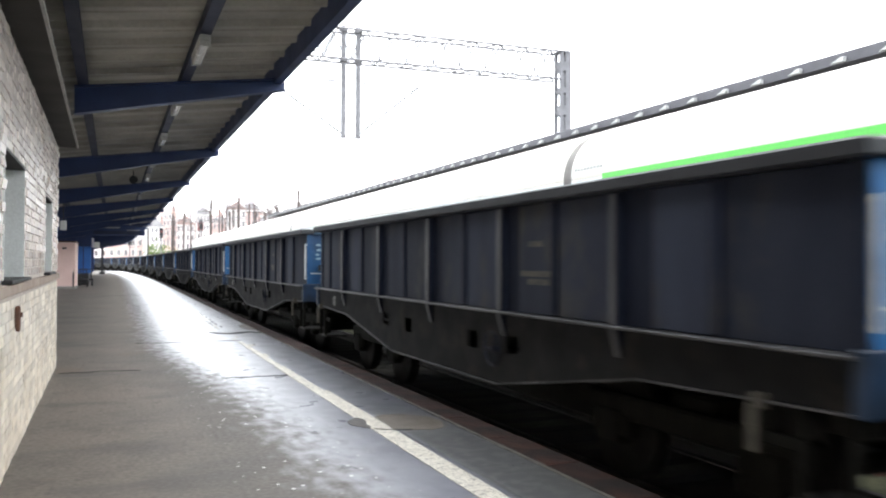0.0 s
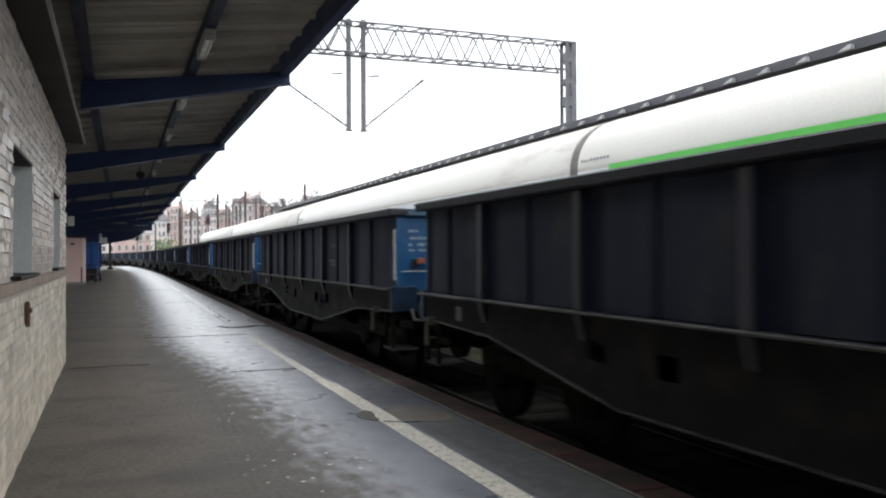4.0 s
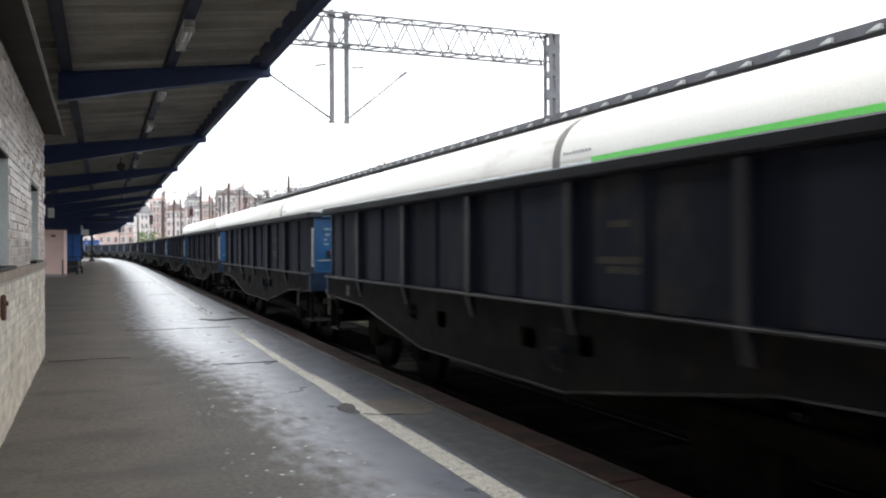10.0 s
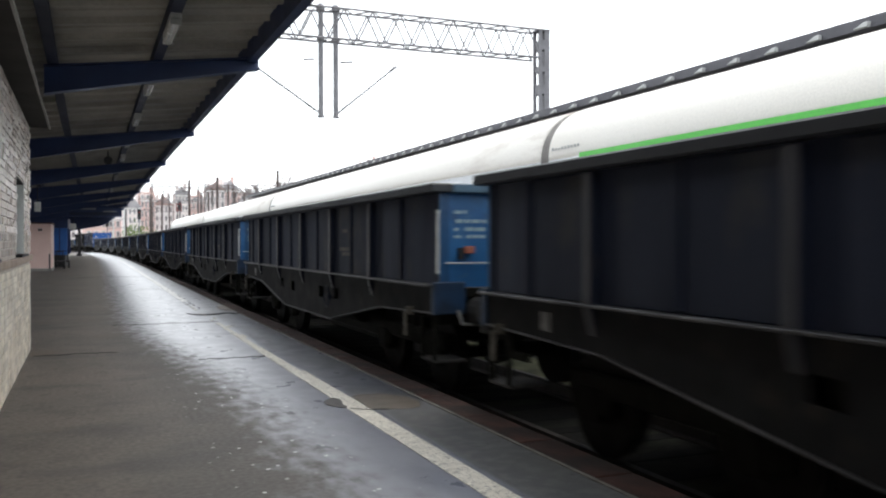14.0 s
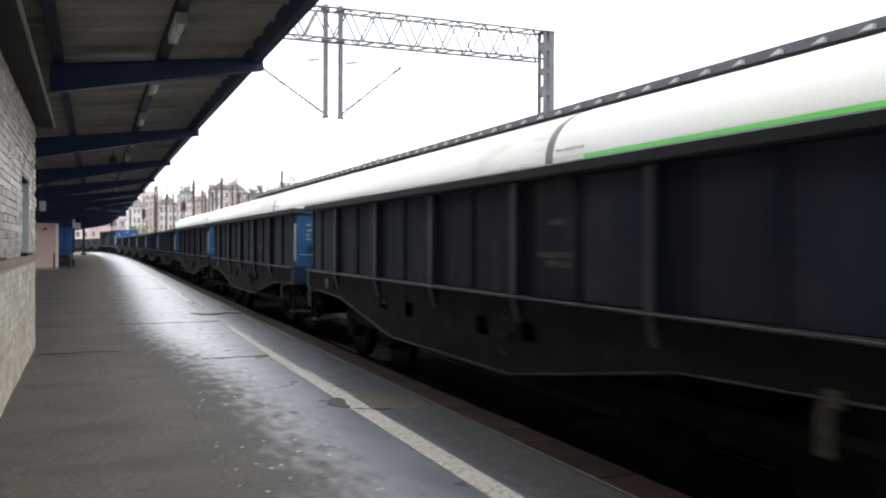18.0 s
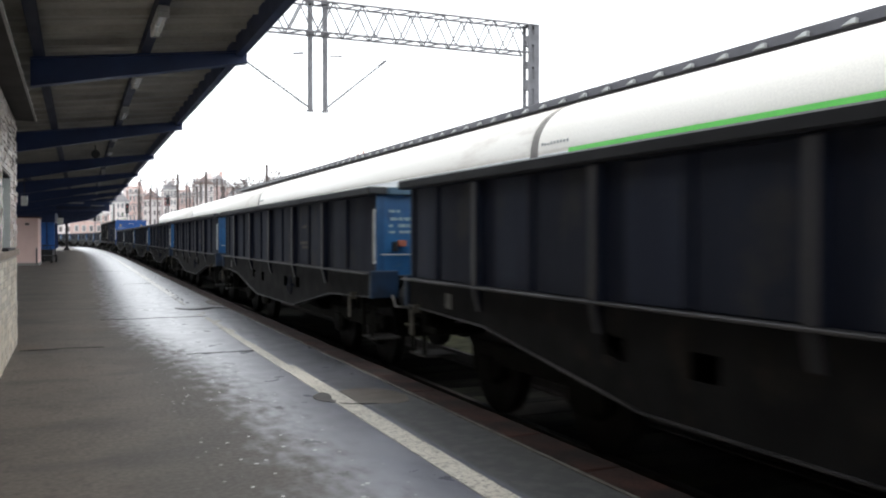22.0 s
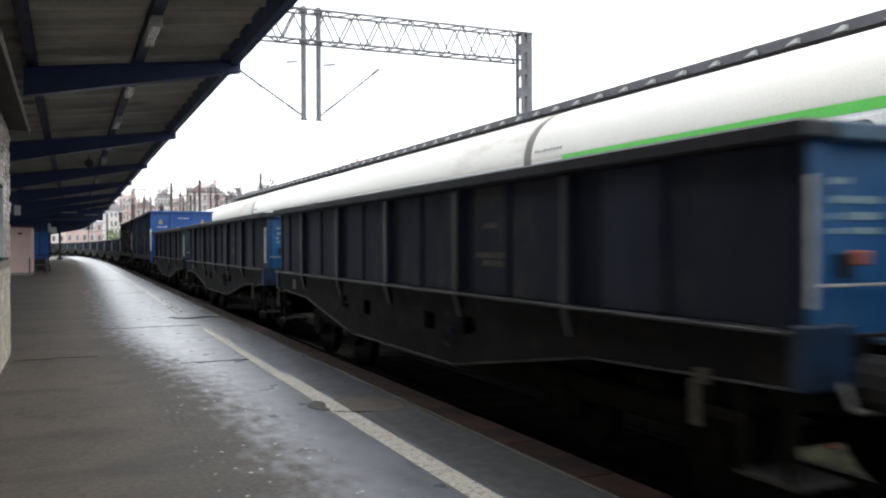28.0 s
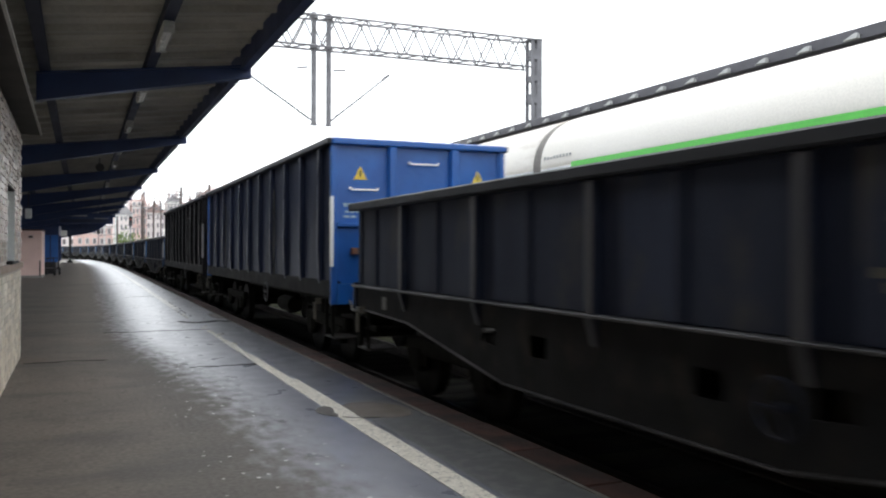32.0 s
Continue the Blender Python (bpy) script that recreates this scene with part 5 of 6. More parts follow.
    for y in (-1.9, 1.9):
        part("cross_bearer", boxes((-1.27, 1.27, y - 0.05, y + 0.05, 0.72, 1.19)), "under", w)
    for e in (-1, 1):
        y = e * h

        def Y(a, b):
            return (min(y + e * a, y + e * b), max(y + e * a, y + e * b))
        end = part("end_wall", boxes((-1.255, 1.255, *Y(-0.06, -0.02), 1.30, zt - 0.1)), end_mat, w, "faded blue end wall")
        part("end_rim", boxes((-1.198, 1.198, *Y(-0.08, 0.10), zt - 0.10, zt - 0.002)), rim_mat, w, bevel=0.012)
        for x in (-0.43, 0.43):
            bm = bmesh.new()
            prism(bm, [(y - e * 0.02, 1.12), (y + e * 0.06, 1.12), (y + e * 0.14, 1.36), (y + e * 0.14, zt - 0.24), (y + e * 0.05, zt - 0.11), (y - e * 0.02, zt - 0.11)], 0, x - 0.12, x + 0.12)
            part("end_post", bm, end_mat, w, bevel=0.01)
        for sx in (-1, 1):
            part("corner_post", boxes((min(sx * 1.22, sx * 1.324), max(sx * 1.22, sx * 1.324), *Y(0.002, 0.03), 1.362, zt - 0.1)), end_mat, w)
            part("gusset", boxes((min(sx * 1.03, sx * 1.40), max(sx * 1.03, sx * 1.40), *Y(-0.05, 0.04), 1.02, 1.36)), "blue_shaded" if end_mat == "blue" else side_mat, w, "corner gusset, darkened for shade", bevel=0.01)
        # fittings stand on the diagonal corners
        part("grab_rail", rods(((e * 1.37, y + e * 0.08, 1.45), (e * 1.37, y + e * 0.08, 2.12), 0.016), ((e * 1.37, y + e * 0.08, 1.47), (e * 1.31, y, 1.47), 0.008), ((e * 1.37, y + e * 0.08, 2.10), (e * 1.31, y, 2.10), 0.008)), "pale_metal", w, "pale vertical grab rail")
        part("hand_bar", rods(((e * 1.26, y + e * 0.035, 1.56), (e * 0.60, y + e * 0.035, 1.56), 0.009), k=5), "pale_metal", w, "thin pale hand bar")
        part("lamp_bracket", boxes((e * 0.985 - 0.055, e * 0.985 + 0.055, *Y(-0.01, 0.06), 1.66, 1.74)), "orange" if end_mat == "blue" else "rust", w, "orange-red lamp bracket" if end_mat == "blue" else "rusty lamp bracket", bevel=0.01)
        part("bracket_arm", boxes((e * 1.0725 - 0.0275, e * 1.0725 + 0.0275, *Y(-0.02, 0.04), 1.60, 1.72)), "dark", w)
        yy = y - e * 0.018
        marks(w, ((-1.14, -1.0, 2.085, 0.035), (-1.12, -0.74, 1.985, 0.04), (-1.14, -1.06, 1.90, 0.035), (-1.02, -0.76, 1.90, 0.04), (-1.14, -1.06, 1.825, 0.03), (-1.0, -0.74, 1.825, 0.035)), yy, "white_mark" if end_mat == "blue" else "dull_mark", mark_seed)
        part("end_sill", boxes((-1.30, 1.30, *Y(-0.3, -0.06), 0.90, 1.196)), "under", w, bevel=0.01)
        # pale blue here paints the glint on the lit top above the buffers
        part("sill_top", boxes((-0.855, 0.855, *Y(-0.06, 0.10), 1.24, 1.275)), "rim_blue", w, bevel=0.006)
    running_gear(w, h)
    return w


TALL_BODY, TALL_PITCH = 13.0, 14.2


def tall_wagon(end_mat, side_mat, rib_mat, label, seed):
    w = empty("high_sided_wagon", label, "freight wagon", "high-sided wagons of the train")
    h, zb, zt = TALL_BODY / 2, 1.34, 3.41
    for sx in (-1, 1):
        def X(a, b):
            return (min(sx * a, sx * b), max(sx * a, sx * b))
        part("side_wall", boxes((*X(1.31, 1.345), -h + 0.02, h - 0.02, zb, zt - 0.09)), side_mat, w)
        for i in range(11):
            y = -h + 0.62 + 1.176 * i
            rib_part(w, sx, y, 0.034, ((zb - 0.10, 0.03), (zb - 0.02, 0.07), (zb + 0.5, 0.095), (zt - 0.1, 0.08)), side_mat, rib_mat)
        for y in (-h + 3.0, h - 4.2):
            door = part("door", boxes((*X(1.346, 1.366), y, y + 1.0, zb + 0.05, zt - 0.25)), side_mat, w, "hinged side door leaf")
            part("latch_bar", rods(((sx * 1.40, y + 0.92, zb), (sx * 1.40, y + 0.92, zt - 0.5), 0.018)), "wagon_edge", door)
        part("side_sill", boxes((*X(1.25, 1.40), -h, h, zb - 0.24, zb - 0.002)), "sill_black", w, "side sill, darkened for shade", bevel=0.01)
        part("top_rim", boxes((*X(1.31, 1.46), -h - 0.05, h + 0.05, zt - 0.09, zt)), "rim", w, bevel=0.015)
        bm = bmesh.new()
        hoop(bm, (sx * 1.42, -h + 4.55, 0.98), 0.17, 0.014)
        wheel = part("brake_handwheel", bm, "wagon_edge", w, "dull worn brake handwheel")
        bm = bmesh.new()
        rod(bm, (sx * 1.42, -h + 4.39, 0.98), (sx * 1.42, -h + 4.71, 0.98), 0.010, 5)
        rod(bm, (sx * 1.42, -h + 4.55, 0.98), (sx * 1.30, -h + 4.55, 1.12), 0.020, 6)
        part("spoke", bm, "wagon_edge", wheel)
    part("floor", boxes((-1.30, 1.30, -h, h, 1.20, 1.30)), "under", w)
    part("centre_sill", boxes((-0.2, 0.2, -h, h, 0.80, 1.196)), "under", w)
    for e in (-1, 1):
        y = e * h

        def Y(a, b):
            return (min(y + e * a, y + e * b), max(y + e * a, y + e * b))
        part("end_wall", boxes((-1.305, 1.305, *Y(-0.06, -0.02), 1.0, zt - 0.09)), end_mat, w, "blue end wall with dents" if end_mat == "tall_blue" else "")
        part("end_rim", boxes((-1.40, 1.40, *Y(-0.08, 0.09), zt - 0.095, zt + 0.002)), end_mat, w, bevel=0.015)
        part("mid_rail", boxes((-1.30, 1.30, *Y(-0.02, 0.05), 2.12, 2.18)), end_mat, w, bevel=0.01)
        for x in (-0.47, 0.53):
            part("end_post", boxes((x - 0.06, x + 0.06, *Y(-0.02, 0.09), 1.0, zt - 0.1)), end_mat, w, bevel=0.012)
        for sx in (-1, 1):
            part("corner_post", boxes((min(sx * 1.30, sx * 1.40), max(sx * 1.30, sx * 1.40), *Y(-0.05, 0.03), 1.0, zt - 0.1)), end_mat, w, bevel=0.01)
            bm = bmesh.new()
            prism(bm, [(sx * 0.95 - 0.10, 2.82), (sx * 0.95 + 0.10, 2.82), (sx * 0.95, 3.02)], 1, *Y(-0.022, -0.012))
            tri = part("warning_triangle", bm, "yellow", w, "yellow warning triangle")
            part("bolt_mark", boxes((sx * 0.95 - 0.012, sx * 0.95 + 0.012, *Y(-0.013, -0.008), 2.86, 2.95)), "dark", tri)
            part("gusset", boxes((min(sx * 0.95, sx * 1.298), max(sx * 0.95, sx * 1.298), *Y(-0.02, 0.04), 1.002, 1.30)), end_mat, w)
        bm = bmesh.new()
        for x0, x1, z0, z1 in ((-1.12, -0.68, 2.665, 2.69), (-0.20, 0.28, 3.07, 3.10), (0.62, 0.98, 2.665, 2.69)):
            pipe(bm, [(x0, y, z0 + 0.03), (x0 + 0.03, y + e * 0.05, z0), (x1 - 0.03, y + e * 0.05, z0), (x1, y, z0 + 0.03)], 0.016)
        part("grab_bars", bm, "white_trim", w, "white steel grab bars")
        marks(w, ((-1.20, -1.02, 2.42, 0.05), (-1.18, -0.95, 2.33, 0.03), (-1.2, -1.0, 2.26, 0.03)), y - e * 0.02, "white_mark", seed)
        part("grab_rail", rods(((e * 1.40, y + e * 0.06, 1.55), (e * 1.40, y + e * 0.06, 2.56), 0.03), ((e * 1.40, y + e * 0.06, 1.56), (e * 1.38, y, 1.56), 0.016), ((e * 1.40, y + e * 0.06, 2.55), (e * 1.38, y, 2.55), 0.016)), "white_trim" if end_mat == "tall_blue" else "step_pale", w, "white vertical grab rail")
        part("lamp_bracket", boxes((-1.10, -0.98, *Y(-0.01, 0.06), 1.72, 1.82)), "rust", w, "rusty red lamp bracket", bevel=0.01)
        part("end_sill", boxes((-1.30, 1.30, *Y(-0.3, -0.065), 0.86, 1.19)), "under", w)
    running_gear(w, h)
    return w


def build_train():
    """All wagons with their place in the train: the distance of each leading end behind the first."""
    blue = low_wagon("blue", "rim_blue", "dirty black low-sided open wagon with faded blue ends", 11)
    worn = low_wagon("old_blue", "rim", "sooty low-sided open wagon with weathered grey-blue ends", 23)
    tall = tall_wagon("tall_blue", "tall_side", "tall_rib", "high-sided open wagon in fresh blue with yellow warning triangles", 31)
    black = tall_wagon("black_side", "black_side", "wagon_rib", "high-sided open wagon blackened with soot", 47)
    train = []
    kinds = [blue] * 20 + [worn] + [tall, black] + [blue] * 13
    first = {}
    lead = -LOW_PITCH
    for i, kind in enumerate(kinds):
        if kind not in first:
            first[kind] = ob = kind
        else:
            ob = copy_thing(kind, Matrix.Identity(4))
        high = kind in (tall, black)
        train.append((ob, lead + (TALL_BODY if high else LOW_BODY) / 2 - (0.18 if high else 0.10), 9.0))
        lead += TALL_PITCH if high else LOW_PITCH
    return train


# ---- standing passenger coaches ----
def coach(label, band):
    c = empty("passenger_coach", label, "railway coach", "standing coaches")
    L = 24.55
    h = L / 2
    z0 = 0.30   # heights are over the platform here: rails at -0.3
    side = [(-1.40, 0.55), (-1.40, 2.96)]
    arc = [(-1.395 * math.copysign(abs(math.cos(a)) ** 0.85, math.cos(a)), 2.90 + 1.0 * math.sin(a) ** 0.92) for a in [math.pi * (0.012 + 0.976 * i / 30) for i in range(31)]]
    bm = bmesh.new()
    prism(bm, arc + [(1.38, 2.885), (-1.38, 2.885)], 1, -h, h)
    me_roof = part("roof", bm, "roof" if band else "roof_smeared", c, "cream-grey rounded roof, rain-streaked")
    for p in me_roof.data.polygons:
        p.use_smooth = abs(p.normal.y) < 0.5 and p.normal.z > -0.5
    part("body", boxes((-1.40, 1.40, -h, h, 0.62, 2.882)), "coach", c, bevel=0.015)
    part("gutter", boxes((-1.404, -1.388, -h, h, 2.884, 2.896)), "roof", c)
    part("gutter", boxes((1.388, 1.404, -h, h, 2.884, 2.896)), "roof", c)
    part("underframe", boxes((-1.25, 1.25, -h + 0.3, h - 0.3, 0.15, 0.616)), "under", c)
    if band:
        for sx in (-1, 1):
            x0, x1 = sorted((sx * 1.401, sx * 1.406))
            part("band", boxes((x0, x1, -h, h - 1.0, 2.805, 2.925)), "green", c, "bright green waist band under the roof")
    for sx in (-1, 1):
        for i in range(11):
            y = -h + 2.25 + i * 2.01
            x0, x1 = sorted((sx * 1.398, sx * 1.412))
            w = part("window", boxes((x0, x1, y - 0.68, y + 0.68, 1.58, 2.76)), "white_trim", c, bevel=0.006)
            x0, x1 = sorted((sx * 1.405, sx * 1.418))
            bm = bmesh.new()
            r = 0.14
            pts = []
            for cy, cz, a0 in ((y + 0.62 - r, 2.72 - r, 0), (y - 0.62 + r, 2.72 - r, 90), (y - 0.62 + r, 1.62 + r, 180), (y + 0.62 - r, 1.62 + r, 270)):
                pts += [(cy + r * math.cos(radians(a0 + 22.5 * j)), cz + r * math.sin(radians(a0 + 22.5 * j))) for j in range(5)]
            prism(bm, pts, 0, x0, x1)
            part("pane", bm, "pane", w, "dark tinted rounded window")
    bm = bmesh.new()
    random.seed(5)
    for i in range(9):
        box(bm, -1.40, -1.391, h - 0.98 + 0.1 * i, h - 0.93 + 0.1 * i, 3.035, 3.035 + random.uniform(0.03, 0.05))
    tagged(part("stencil_mark", bm, "far_bracket", c, "faint grey stencilled marks under the roof"), kind="stuff")
    # rubber gangway at one end
    bm = bmesh.new()
    g = [(x * 0.985, z - 0.02) for x, z in arc]
    prism(bm, g + [(1.36, 0.9), (-1.36, 0.9)], 1, h, h + 0.32)
    part("gangway", bm, "rubber", c, "grey rubber gangway ring")
    for y in (-h + 3.2, h - 3.2):
        bg = part("bogie", boxes((-0.896, 0.896, y - 0.25, y + 0.25, -0.1, 0.14)), "under", c, bevel=0.02)
        for x in (-1.1, 0.9):
            part("side_frame", boxes((x, x + 0.2, y - 1.6, y + 1.6, -0.12, 0.12)), "under", bg, bevel=0.02)
        for sy in (-1.25, 1.25):
            bm = bmesh.new()
            for x in (-0.75, 0.75):
                rod(bm, (x - 0.065, y + sy, 0.16), (x + 0.065, y + sy, 0.16), 0.46, 18)
            rod(bm, (-0.7, y + sy, 0.16), (0.7, y + sy, 0.16), 0.08, 8)
            part("wheelset", bm, "wheel", c)
    return c


def build_coaches():
    a = coach("white passenger coach with bright green band and cream roof", True)
    b = coach("white passenger coach with a cream rain-streaked roof", False)
    end = 12.72
    a.matrix_world = track_pose(end - 24.55 / 2, D_TRACK_2, 0, 17)
    b.matrix_world = track_pose(end + 0.34 + 24.55 / 2, D_TRACK_2, 0, 17)
    for i in (1, 2):
        copy_thing(b, track_pose(end + 0.34 + 24.55 / 2 + 24.9 * i, D_TRACK_2, 0, 17))
    copy_thing(a, track_pose(end - 24.55 / 2 - 24.9, D_TRACK_2, 0, 17))


# ---- catenary gantry ----
def lattice(bm, a, b, w, h, n, r):
    """A lattice girder from a to b with a w by h section: four chords and zig-zag bracing."""
    a, b = Vector(a), Vector(b)
    way = (b - a).normalized()
    if abs(way.z) > 0.9:
        u, v = Vector((1, 0, 0)), Vector((0, 1, 0))
    else:
        u, v = Vector((way.y, -way.x, 0)).normalized(), Vector((0, 0, 1))
    cor = [u * (i * w / 2) + v * (j * h / 2) for i, j in ((-1, -1), (1, -1), (1, 1), (-1, 1))]
    for c in cor:
        rod(bm, a + c, b + c, r, 4)
    for f in range(4):
        c0, c1 = cor[f], cor[(f + 1) % 4]
        for i in range(n):
            p, q = a + (b - a) * (i / n), a + (b - a) * ((i + 1) / n)
            up = (i % 2 == 0) != (f in (2, 3))
            rod(bm, p + (c0 if up else c1), q + (c1 if up else c0), r * 0.72, 4)


def build_gantry():
    g = empty("catenary_gantry", "grey lattice steel gantry over the tracks", "gantry")
    S = 26.5
    zl, zh = 7.97, 8.95
    bm = bmesh.new()
    lattice(bm, place(S, -9.0, (zl + zh) / 2), place(S, 14.7, (zl + zh) / 2), 0.6, zh - zl, 50, 0.036)
    part("crossbeam", bm, "gantry", g, "lattice crossbeam")
    bm = bmesh.new()
    c = place(S, 14.9, 0)
    box(bm, c.x - 0.24, c.x + 0.24, c.y - 0.25, c.y + 0.25, zh + 0.002, zh + 0.05)
    for x, wx in ((-0.14, 0.06), (0.12, 0.10)):
        for y in (-0.2, 0.2):
            box(bm, c.x + x - wx, c.x + x + wx, c.y + y - 0.03, c.y + y + 0.03, -0.62, zh + 0.0)
    for i in range(12):
        z = -0.3 + 0.78 * i
        box(bm, c.x - 0.16, c.x + 0.16, c.y - 0.235, c.y + 0.235, z, z + (0.34 if i in (9, 11, 12) else 0.2))
    part("leg", bm, "gantry", g, "battened steel leg")
    bm = bmesh.new()
    lattice(bm, place(S, -9.2, -0.6), place(S, -9.2, zh + 0.05), 0.5, 0.5, 18, 0.055)
    part("leg", bm, "gantry", g)
    for d in (6.90, 7.39):
        part("hanging_post", rods((place(S, d, 5.50), place(S, d, zh + 0.15), 0.085), (place(S, d, 5.48), place(S, d, 5.52), 0.12), (place(S, d, zl - 0.05), place(S, d, zl + 0.05), 0.14), (place(S, d, zh - 0.05), place(S, d, zh + 0.05), 0.14), k=8), "gantry", g, "grey hanging tube post")
    arm = part("cantilever", rods((place(S, 6.86, 5.62), place(S, 4.9, 6.9), 0.030), (place(S, 6.72, 5.7), place(S, 6.35, 5.95), 0.034), (place(S, 5.6, 6.43), place(S, 5.35, 6.6), 0.034)), "gantry", g)
    part("cantilever", rods((place(S, 7.43, 5.62), place(S, 9.45, 7.30), 0.030), (place(S, 7.6, 5.78), place(S, 7.95, 6.05), 0.034), (place(S, 9.2, 7.1), place(S, 9.45, 7.30), 0.045), (place(S, 8.0, 6.1), place(S, 8.25, 6.3), 0.034)), "gantry", g)
    for d0, d1 in ((6.35, 6.7), (7.55, 7.95)):
        part("insulator", rods((place(S, d0, 7.28), place(S, d1, 7.33), 0.03)), "gantry", g)


# ---- distance: houses, masts, signals, bare trees, bushes ----
def house(x, y, w, dp, h, rh, wall, roof, turn, floors, cols, gable=True, label=""):
    ob = empty("town_house", label, "house", "houses behind the station", m=pose(x, y, -0.62, 0, 0, turn))
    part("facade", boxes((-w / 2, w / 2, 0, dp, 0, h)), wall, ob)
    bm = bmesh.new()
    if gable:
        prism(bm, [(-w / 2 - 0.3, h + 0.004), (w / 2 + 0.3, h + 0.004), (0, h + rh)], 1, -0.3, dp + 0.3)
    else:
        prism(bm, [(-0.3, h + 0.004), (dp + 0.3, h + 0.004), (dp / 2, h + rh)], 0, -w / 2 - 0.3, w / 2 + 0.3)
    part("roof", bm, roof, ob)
    for k in range(2 + int(w * 7) % 2):
        cx = -w * 0.36 + w * 0.36 * k
        dm = part("dormer", boxes((cx - 0.5, cx + 0.5, 0.1, 1.4, h + 0.05, h + min(rh * 0.55, 1.5))), "white_trim", ob, "small white dormer")
        part("pane", boxes((cx - 0.3, cx + 0.3, 0.03, 0.098, h + 0.35, h + min(rh * 0.5, 1.3))), "far_pane", dm)
    part("chimney_stack", boxes((-w * 0.34, -w * 0.34 + 0.6, dp * 0.4, dp * 0.4 + 1.3, h, h + rh * 0.9 + 0.9)), "brick_pink", ob)
    part("chimney", boxes((w * 0.2, w * 0.2 + 0.9, dp * 0.35, dp * 0.35 + 0.9, h, h + rh + 1.2)), wall, ob)
    part("cornice", boxes((-w / 2 - 0.08, w / 2 + 0.08, -0.12, -0.002, h - 0.5, h - 0.1)), "white_trim", ob)
    fh = h / floors
    for f in range(floors):
        for c in range(cols):
            cx = -w / 2 + w * (c + 0.5) / cols
            ww = min(w / cols * 0.27, 0.55)
            win = part("window", boxes((cx - ww, cx + ww, -0.06, -0.002, f * fh + fh * 0.24, f * fh + fh * 0.84)), "white_trim", ob)
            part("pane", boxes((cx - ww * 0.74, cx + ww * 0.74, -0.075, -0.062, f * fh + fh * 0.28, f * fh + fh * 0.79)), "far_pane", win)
    return ob


def tree(x, y, h, seed, spread=0.5):
    random.seed(seed)
    t = empty("bare_tree", "bare leafless tree behind the tracks", "tree", "bare trees", m=pose(x, y, -0.62))
    trunk, limbs = bmesh.new(), bmesh.new()
    top = Vector((random.uniform(-0.3, 0.3), random.uniform(-0.3, 0.3), h * 0.32))
    rod(trunk, (0, 0, 0), top, h * 0.022, 6, h * 0.016)
    part("trunk", trunk, "bark", t)

    def grow(p, way, length, r, depth):
        q = p + way * length
        rod(limbs, p, q, r, 4 if depth < 2 else 3, r * 0.7)
        if depth == 4:
            return
        for _ in range(3 if depth < 3 else 4):
            v = (way + Vector((random.uniform(-1, 1), random.uniform(-1, 1), random.uniform(-0.4, 0.7))) * spread).normalized()
            grow(p + way * length * random.uniform(0.6, 1.0), v, length * random.uniform(0.6, 0.85), max(r * 0.6, 0.06), depth + 1)
    for _ in range(4):
        grow(top, Vector((random.uniform(-0.7, 0.7), random.uniform(-0.7, 0.7), 1)).normalized(), h * 0.24, h * 0.013, 0)
    part("crown", limbs, "bark", t)


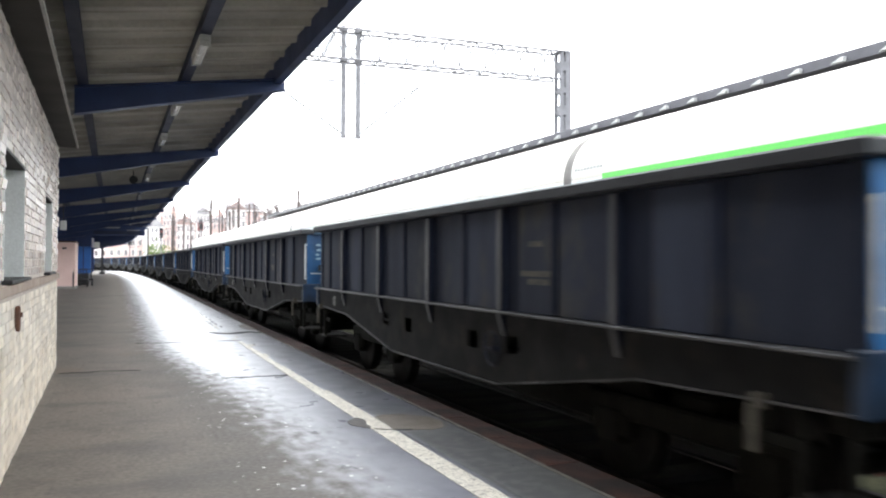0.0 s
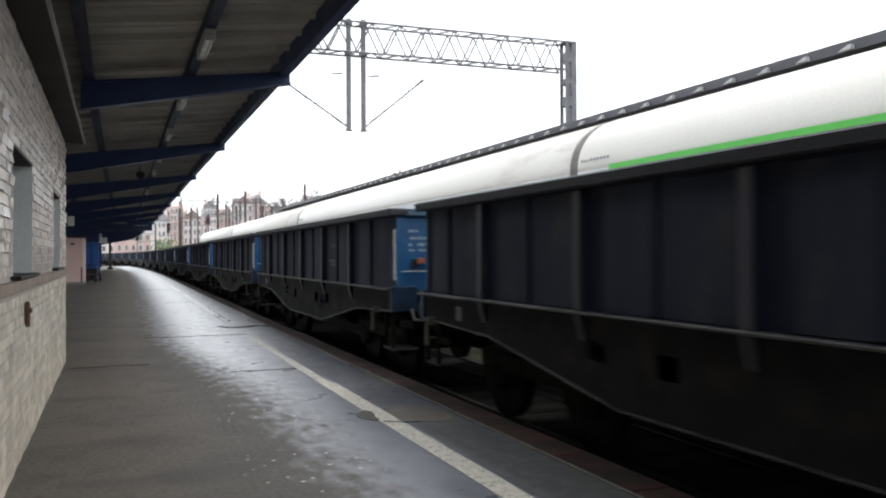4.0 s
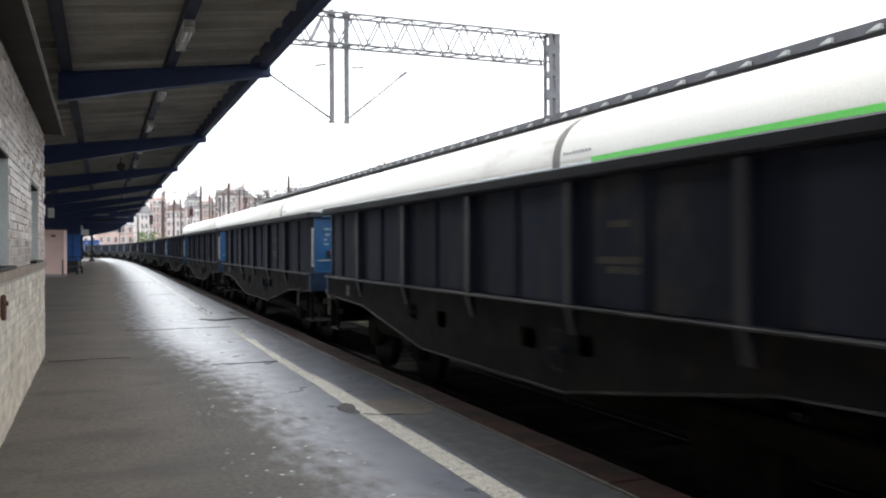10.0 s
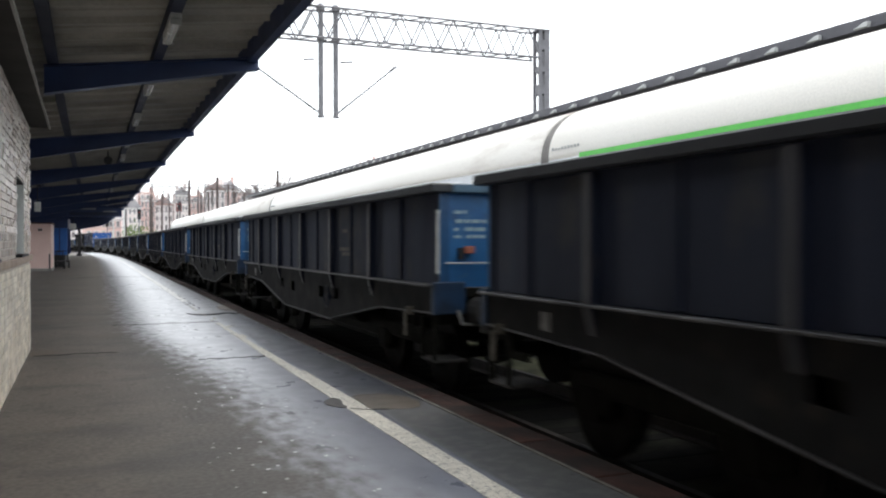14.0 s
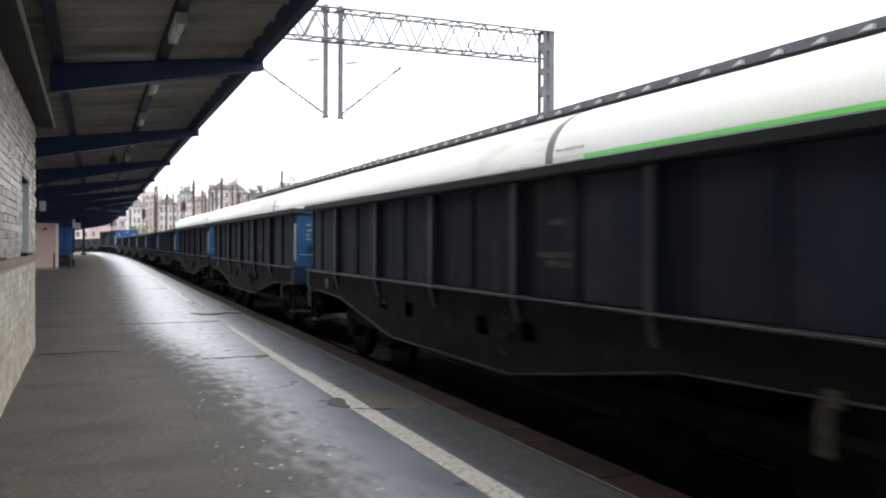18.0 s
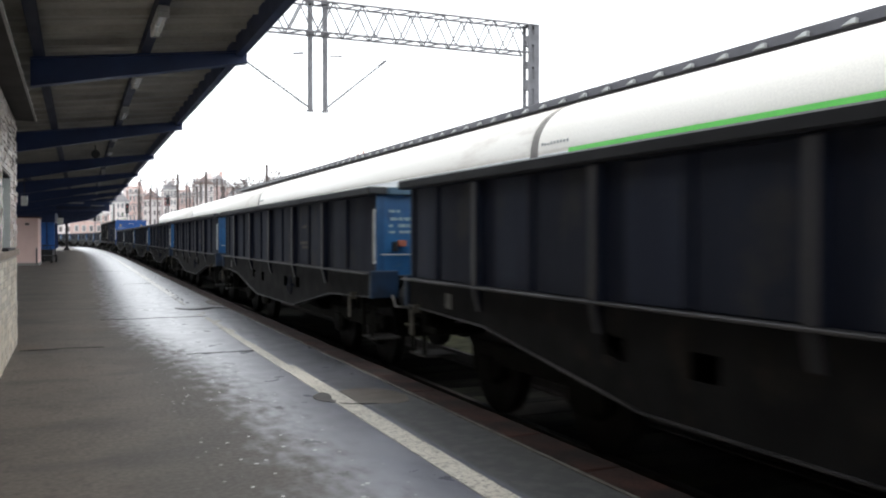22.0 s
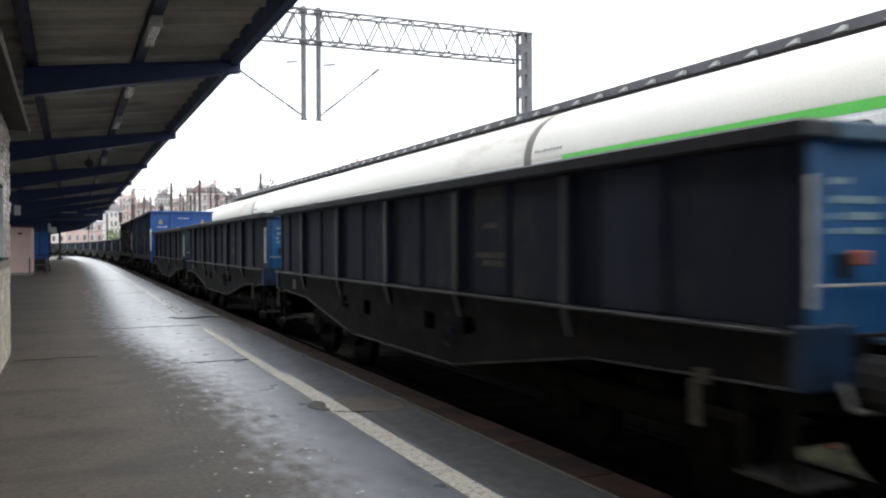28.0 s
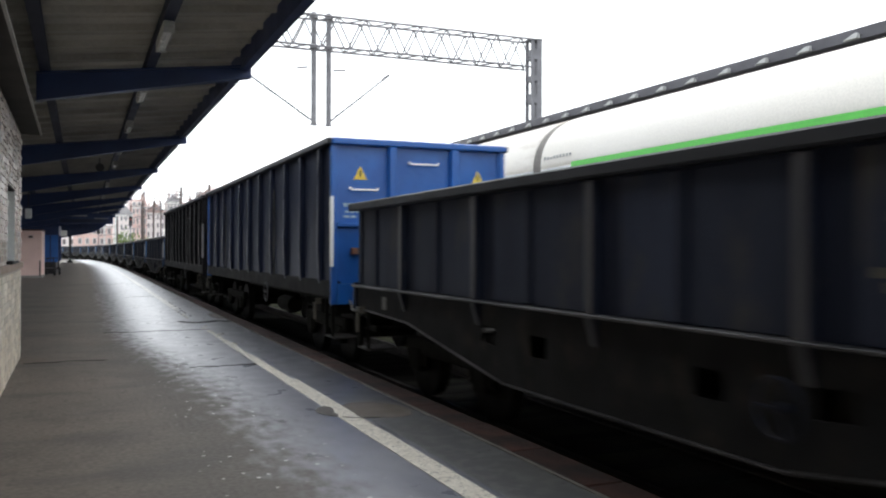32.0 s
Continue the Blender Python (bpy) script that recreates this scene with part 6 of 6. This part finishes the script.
def build_distance():
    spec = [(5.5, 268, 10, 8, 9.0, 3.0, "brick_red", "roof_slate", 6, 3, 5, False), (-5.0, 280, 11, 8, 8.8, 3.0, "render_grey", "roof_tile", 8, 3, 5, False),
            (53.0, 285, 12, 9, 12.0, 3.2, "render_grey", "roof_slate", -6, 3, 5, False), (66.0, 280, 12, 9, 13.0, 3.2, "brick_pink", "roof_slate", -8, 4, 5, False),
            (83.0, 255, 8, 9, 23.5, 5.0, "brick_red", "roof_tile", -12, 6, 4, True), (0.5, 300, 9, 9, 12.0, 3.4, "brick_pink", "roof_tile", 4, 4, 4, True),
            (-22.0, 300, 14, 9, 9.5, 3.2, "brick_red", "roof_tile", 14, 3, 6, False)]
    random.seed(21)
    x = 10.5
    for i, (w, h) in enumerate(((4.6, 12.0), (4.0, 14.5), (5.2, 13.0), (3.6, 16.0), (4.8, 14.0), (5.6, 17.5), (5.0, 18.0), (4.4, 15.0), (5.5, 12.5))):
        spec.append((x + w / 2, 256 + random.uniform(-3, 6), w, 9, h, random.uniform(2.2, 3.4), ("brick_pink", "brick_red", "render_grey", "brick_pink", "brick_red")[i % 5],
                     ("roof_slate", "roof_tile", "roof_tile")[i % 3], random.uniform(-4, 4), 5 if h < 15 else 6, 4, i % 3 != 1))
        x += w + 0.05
    names = {"brick_red": "red brick town house, paled for glare, with white-framed windows", "brick_pink": "pink rendered town house, paled for glare, with many windows", "render_grey": "grey rendered town house, paled for glare, with many windows"}
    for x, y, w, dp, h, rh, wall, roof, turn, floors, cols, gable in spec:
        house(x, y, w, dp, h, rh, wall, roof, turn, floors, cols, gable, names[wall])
    for i, (x, y, h) in enumerate(((49.5, 230, 18), (57.5, 229, 20), (47, 228, 21), (51, 226, 20), (55, 232, 22), (60, 235, 21), (65, 238, 22), (84, 235, 28), (90, 238, 30), (96, 240, 31), (62.5, 232, 19))):
        tree(x, y, h, 60 + i)
    # masts with arms along the yard
    for i, (x, y, h) in enumerate(((15.7, 110, 10.4), (12.5, 112, 10.1), (11.1, 160, 10.6), (13.1, 160, 10.9), (24.8, 160, 12.9), (23.4, 110, 11.5), (20.5, 165, 11.5), (17.0, 190, 12.5), (14.3, 175, 9.6), (18.6, 140, 10.2), (21.8, 180, 13.2), (27.6, 170, 12.2), (9.9, 140, 8.2), (7.2, 165, 7.6), (30.5, 190, 15.0), (26.0, 150, 10.8), (33.5, 180, 14.2))):
        m = empty("line_mast", "dark steel catenary mast in the yard", "mast", "masts in the yard", m=pose(x, y, -0.62))
        part("shaft", boxes((-0.13, -0.10, -0.12, 0.12, 0, h), (0.10, 0.13, -0.12, 0.12, 0, h), (-0.10, 0.10, -0.03, 0.03, 0, h)), "mast_steel", m)
        part("arm", rods(((-3.2, 0, h - 3.0), (0.1, 0, h - 2.6), 0.05), ((-3.2, 0, h - 3.0), (0, 0, h - 0.9), 0.035), k=5), "gantry", m)
    for z, y in ((9.3, 160), (7.0, 160.5), (6.4, 110), (10.4, 175), (12.6, 176), (8.1, 140), (14.0, 190)):
        bm = bmesh.new()
        rod(bm, (9.5, y, z), (42, y + 6, z + 0.6), 0.04, 4)
        thing("span_wire", bm, "gantry", "dark catenary span wire over the yard", "wire", "span wires over the yard")
    # lattice portals over the yard and a maroon signal cabin between them
    for x0, x1, y, z in ((10.5, 30.5, 150, 10.4), (13.0, 34.0, 182, 13.2)):
        p = empty("yard_portal", "dark lattice portal over the yard tracks", "portal", "portals over the yard")
        bm = bmesh.new()
        lattice(bm, (x0, y, z), (x1, y, z), 0.4, 0.6, 22, 0.026)
        part("beam", bm, "mast_steel", p)
        for x in (x0, (x0 + x1) / 2, x1):
            bm = bmesh.new()
            lattice(bm, (x, y, -0.62), (x, y, z + 0.6), 0.3, 0.3, 12, 0.036)
            part("leg", bm, "mast_steel", p)
        for i in range(5):
            x = x0 + (x1 - x0) * (i + 0.5) / 5
            part("drop_bracket", rods(((x, y, z), (x, y, z - 2.2), 0.045), ((x - 0.9, y, z - 2.0), (x + 0.9, y, z - 1.7), 0.035), k=5), "mast_steel", p)
    cab = empty("signal_cabin", "small maroon signal cabin on a stilt in the yard", "cabin", m=pose(17.6, 176, -0.62))
    part("body", boxes((-0.55, 0.55, -0.5, 0.5, 8.3, 9.9)), "maroon", cab, bevel=0.03)
    part("roof", boxes((-0.7, 0.7, -0.65, 0.65, 9.904, 10.05)), "mast_steel", cab)
    part("stilt", boxes((-0.3, -0.15, -0.3, 0.3, 0.0, 8.296), (0.15, 0.3, -0.3, 0.3, 0.0, 8.296)), "mast_steel", cab)
    part("window", boxes((-0.35, 0.35, -0.52, -0.502, 9.1, 9.6)), "white_trim", cab)
    for x, y, z in ((9.2, 160, 6.6), (3.9, 160, 5.2), (16.1, 160, 8.3)):
        sg = empty("rail_signal", "dark signal mast with a red light", "signal", "signals in the yard", m=pose(x, y, -0.62))
        part("mast", rods(((0, 0, 0), (0, 0, z), 0.08)), "gantry", sg)
        part("head", boxes((-0.3, 0.3, -0.12, 0.12, z - 0.3, z + 1.5)), "dark", sg, bevel=0.03)
        part("lens", rods(((0, -0.121, z + 0.9), (0, -0.17, z + 0.9), 0.12), k=10), "red_glow", sg, "glowing red signal lens")
    for x, y, h in ((5.7, 185, 9.0), (7.75, 185, 9.3)):
        p = empty("lamp_post", "pale concrete yard lamp post", "lamp post", "yard lamp posts", m=pose(x, y, -0.62))
        part("shaft", rods(((0, 0, 0), (0, 0, h), 0.13)), "white_sign", p)
        part("lamp_head", boxes((-0.2, 0.7, -0.12, 0.12, h, h + 0.15)), "gantry", p, bevel=0.03)
    # bushes in fresh leaf beside the line
    for i, (x, y, r) in enumerate(((8.8, 190, 2.0), (10.2, 192, 2.5), (12.0, 194, 2.1), (14.0, 196, 1.8))):
        random.seed(90 + i)
        vs, fs = [], []
        for _ in range(420):
            u = Vector((random.gauss(0, 1), random.gauss(0, 1), abs(random.gauss(0, 1)))).normalized() * r * random.uniform(0.55, 1.05)
            c = Vector((u.x * 1.1, u.y, 0.3 + u.z * 2.6))
            a, b = Vector((random.uniform(-1, 1), random.uniform(-1, 1), random.uniform(-1, 1))).normalized() * 0.22, Vector((random.uniform(-1, 1), random.uniform(-1, 1), random.uniform(-1, 1))).normalized() * 0.22
            k = len(vs)
            vs += [c - a, c + b, c + a, c - b]
            fs.append((k, k + 1, k + 2, k + 3))
        me = bpy.data.meshes.new("bush")
        me.from_pydata(vs, [], fs)
        me.materials.append(M["leaf"])
        ob = tagged(new("bush", me), "yellow-green bush in fresh leaf", "bush", "bushes in the yard")
        ob.matrix_world = pose(x, y, -0.62)


# ---- what moves ----
def travelled(t):
    """Metres that the train has gone, from its place at the start."""
    u = t / 32
    return -3.1911 + 240.1407 * u + 53.1073 * u ** 2 - 74.8961 * u ** 3 + 28.6840 * u ** 4


def motions():
    times = [float(t) for t in range(0, 33)]
    for ob, behind, base in TRAIN:
        walk(ob, [(t, track_pose(behind - travelled(t), D_TRACK, RAIL_Z, base)) for t in times])


build_ground()
build_platform()
build_tracks()
build_trackside()
build_far_platform()
build_canopy()
build_platform_things()
build_coaches()
build_gantry()
build_distance()
TRAIN = build_train()
build_building()
motions()
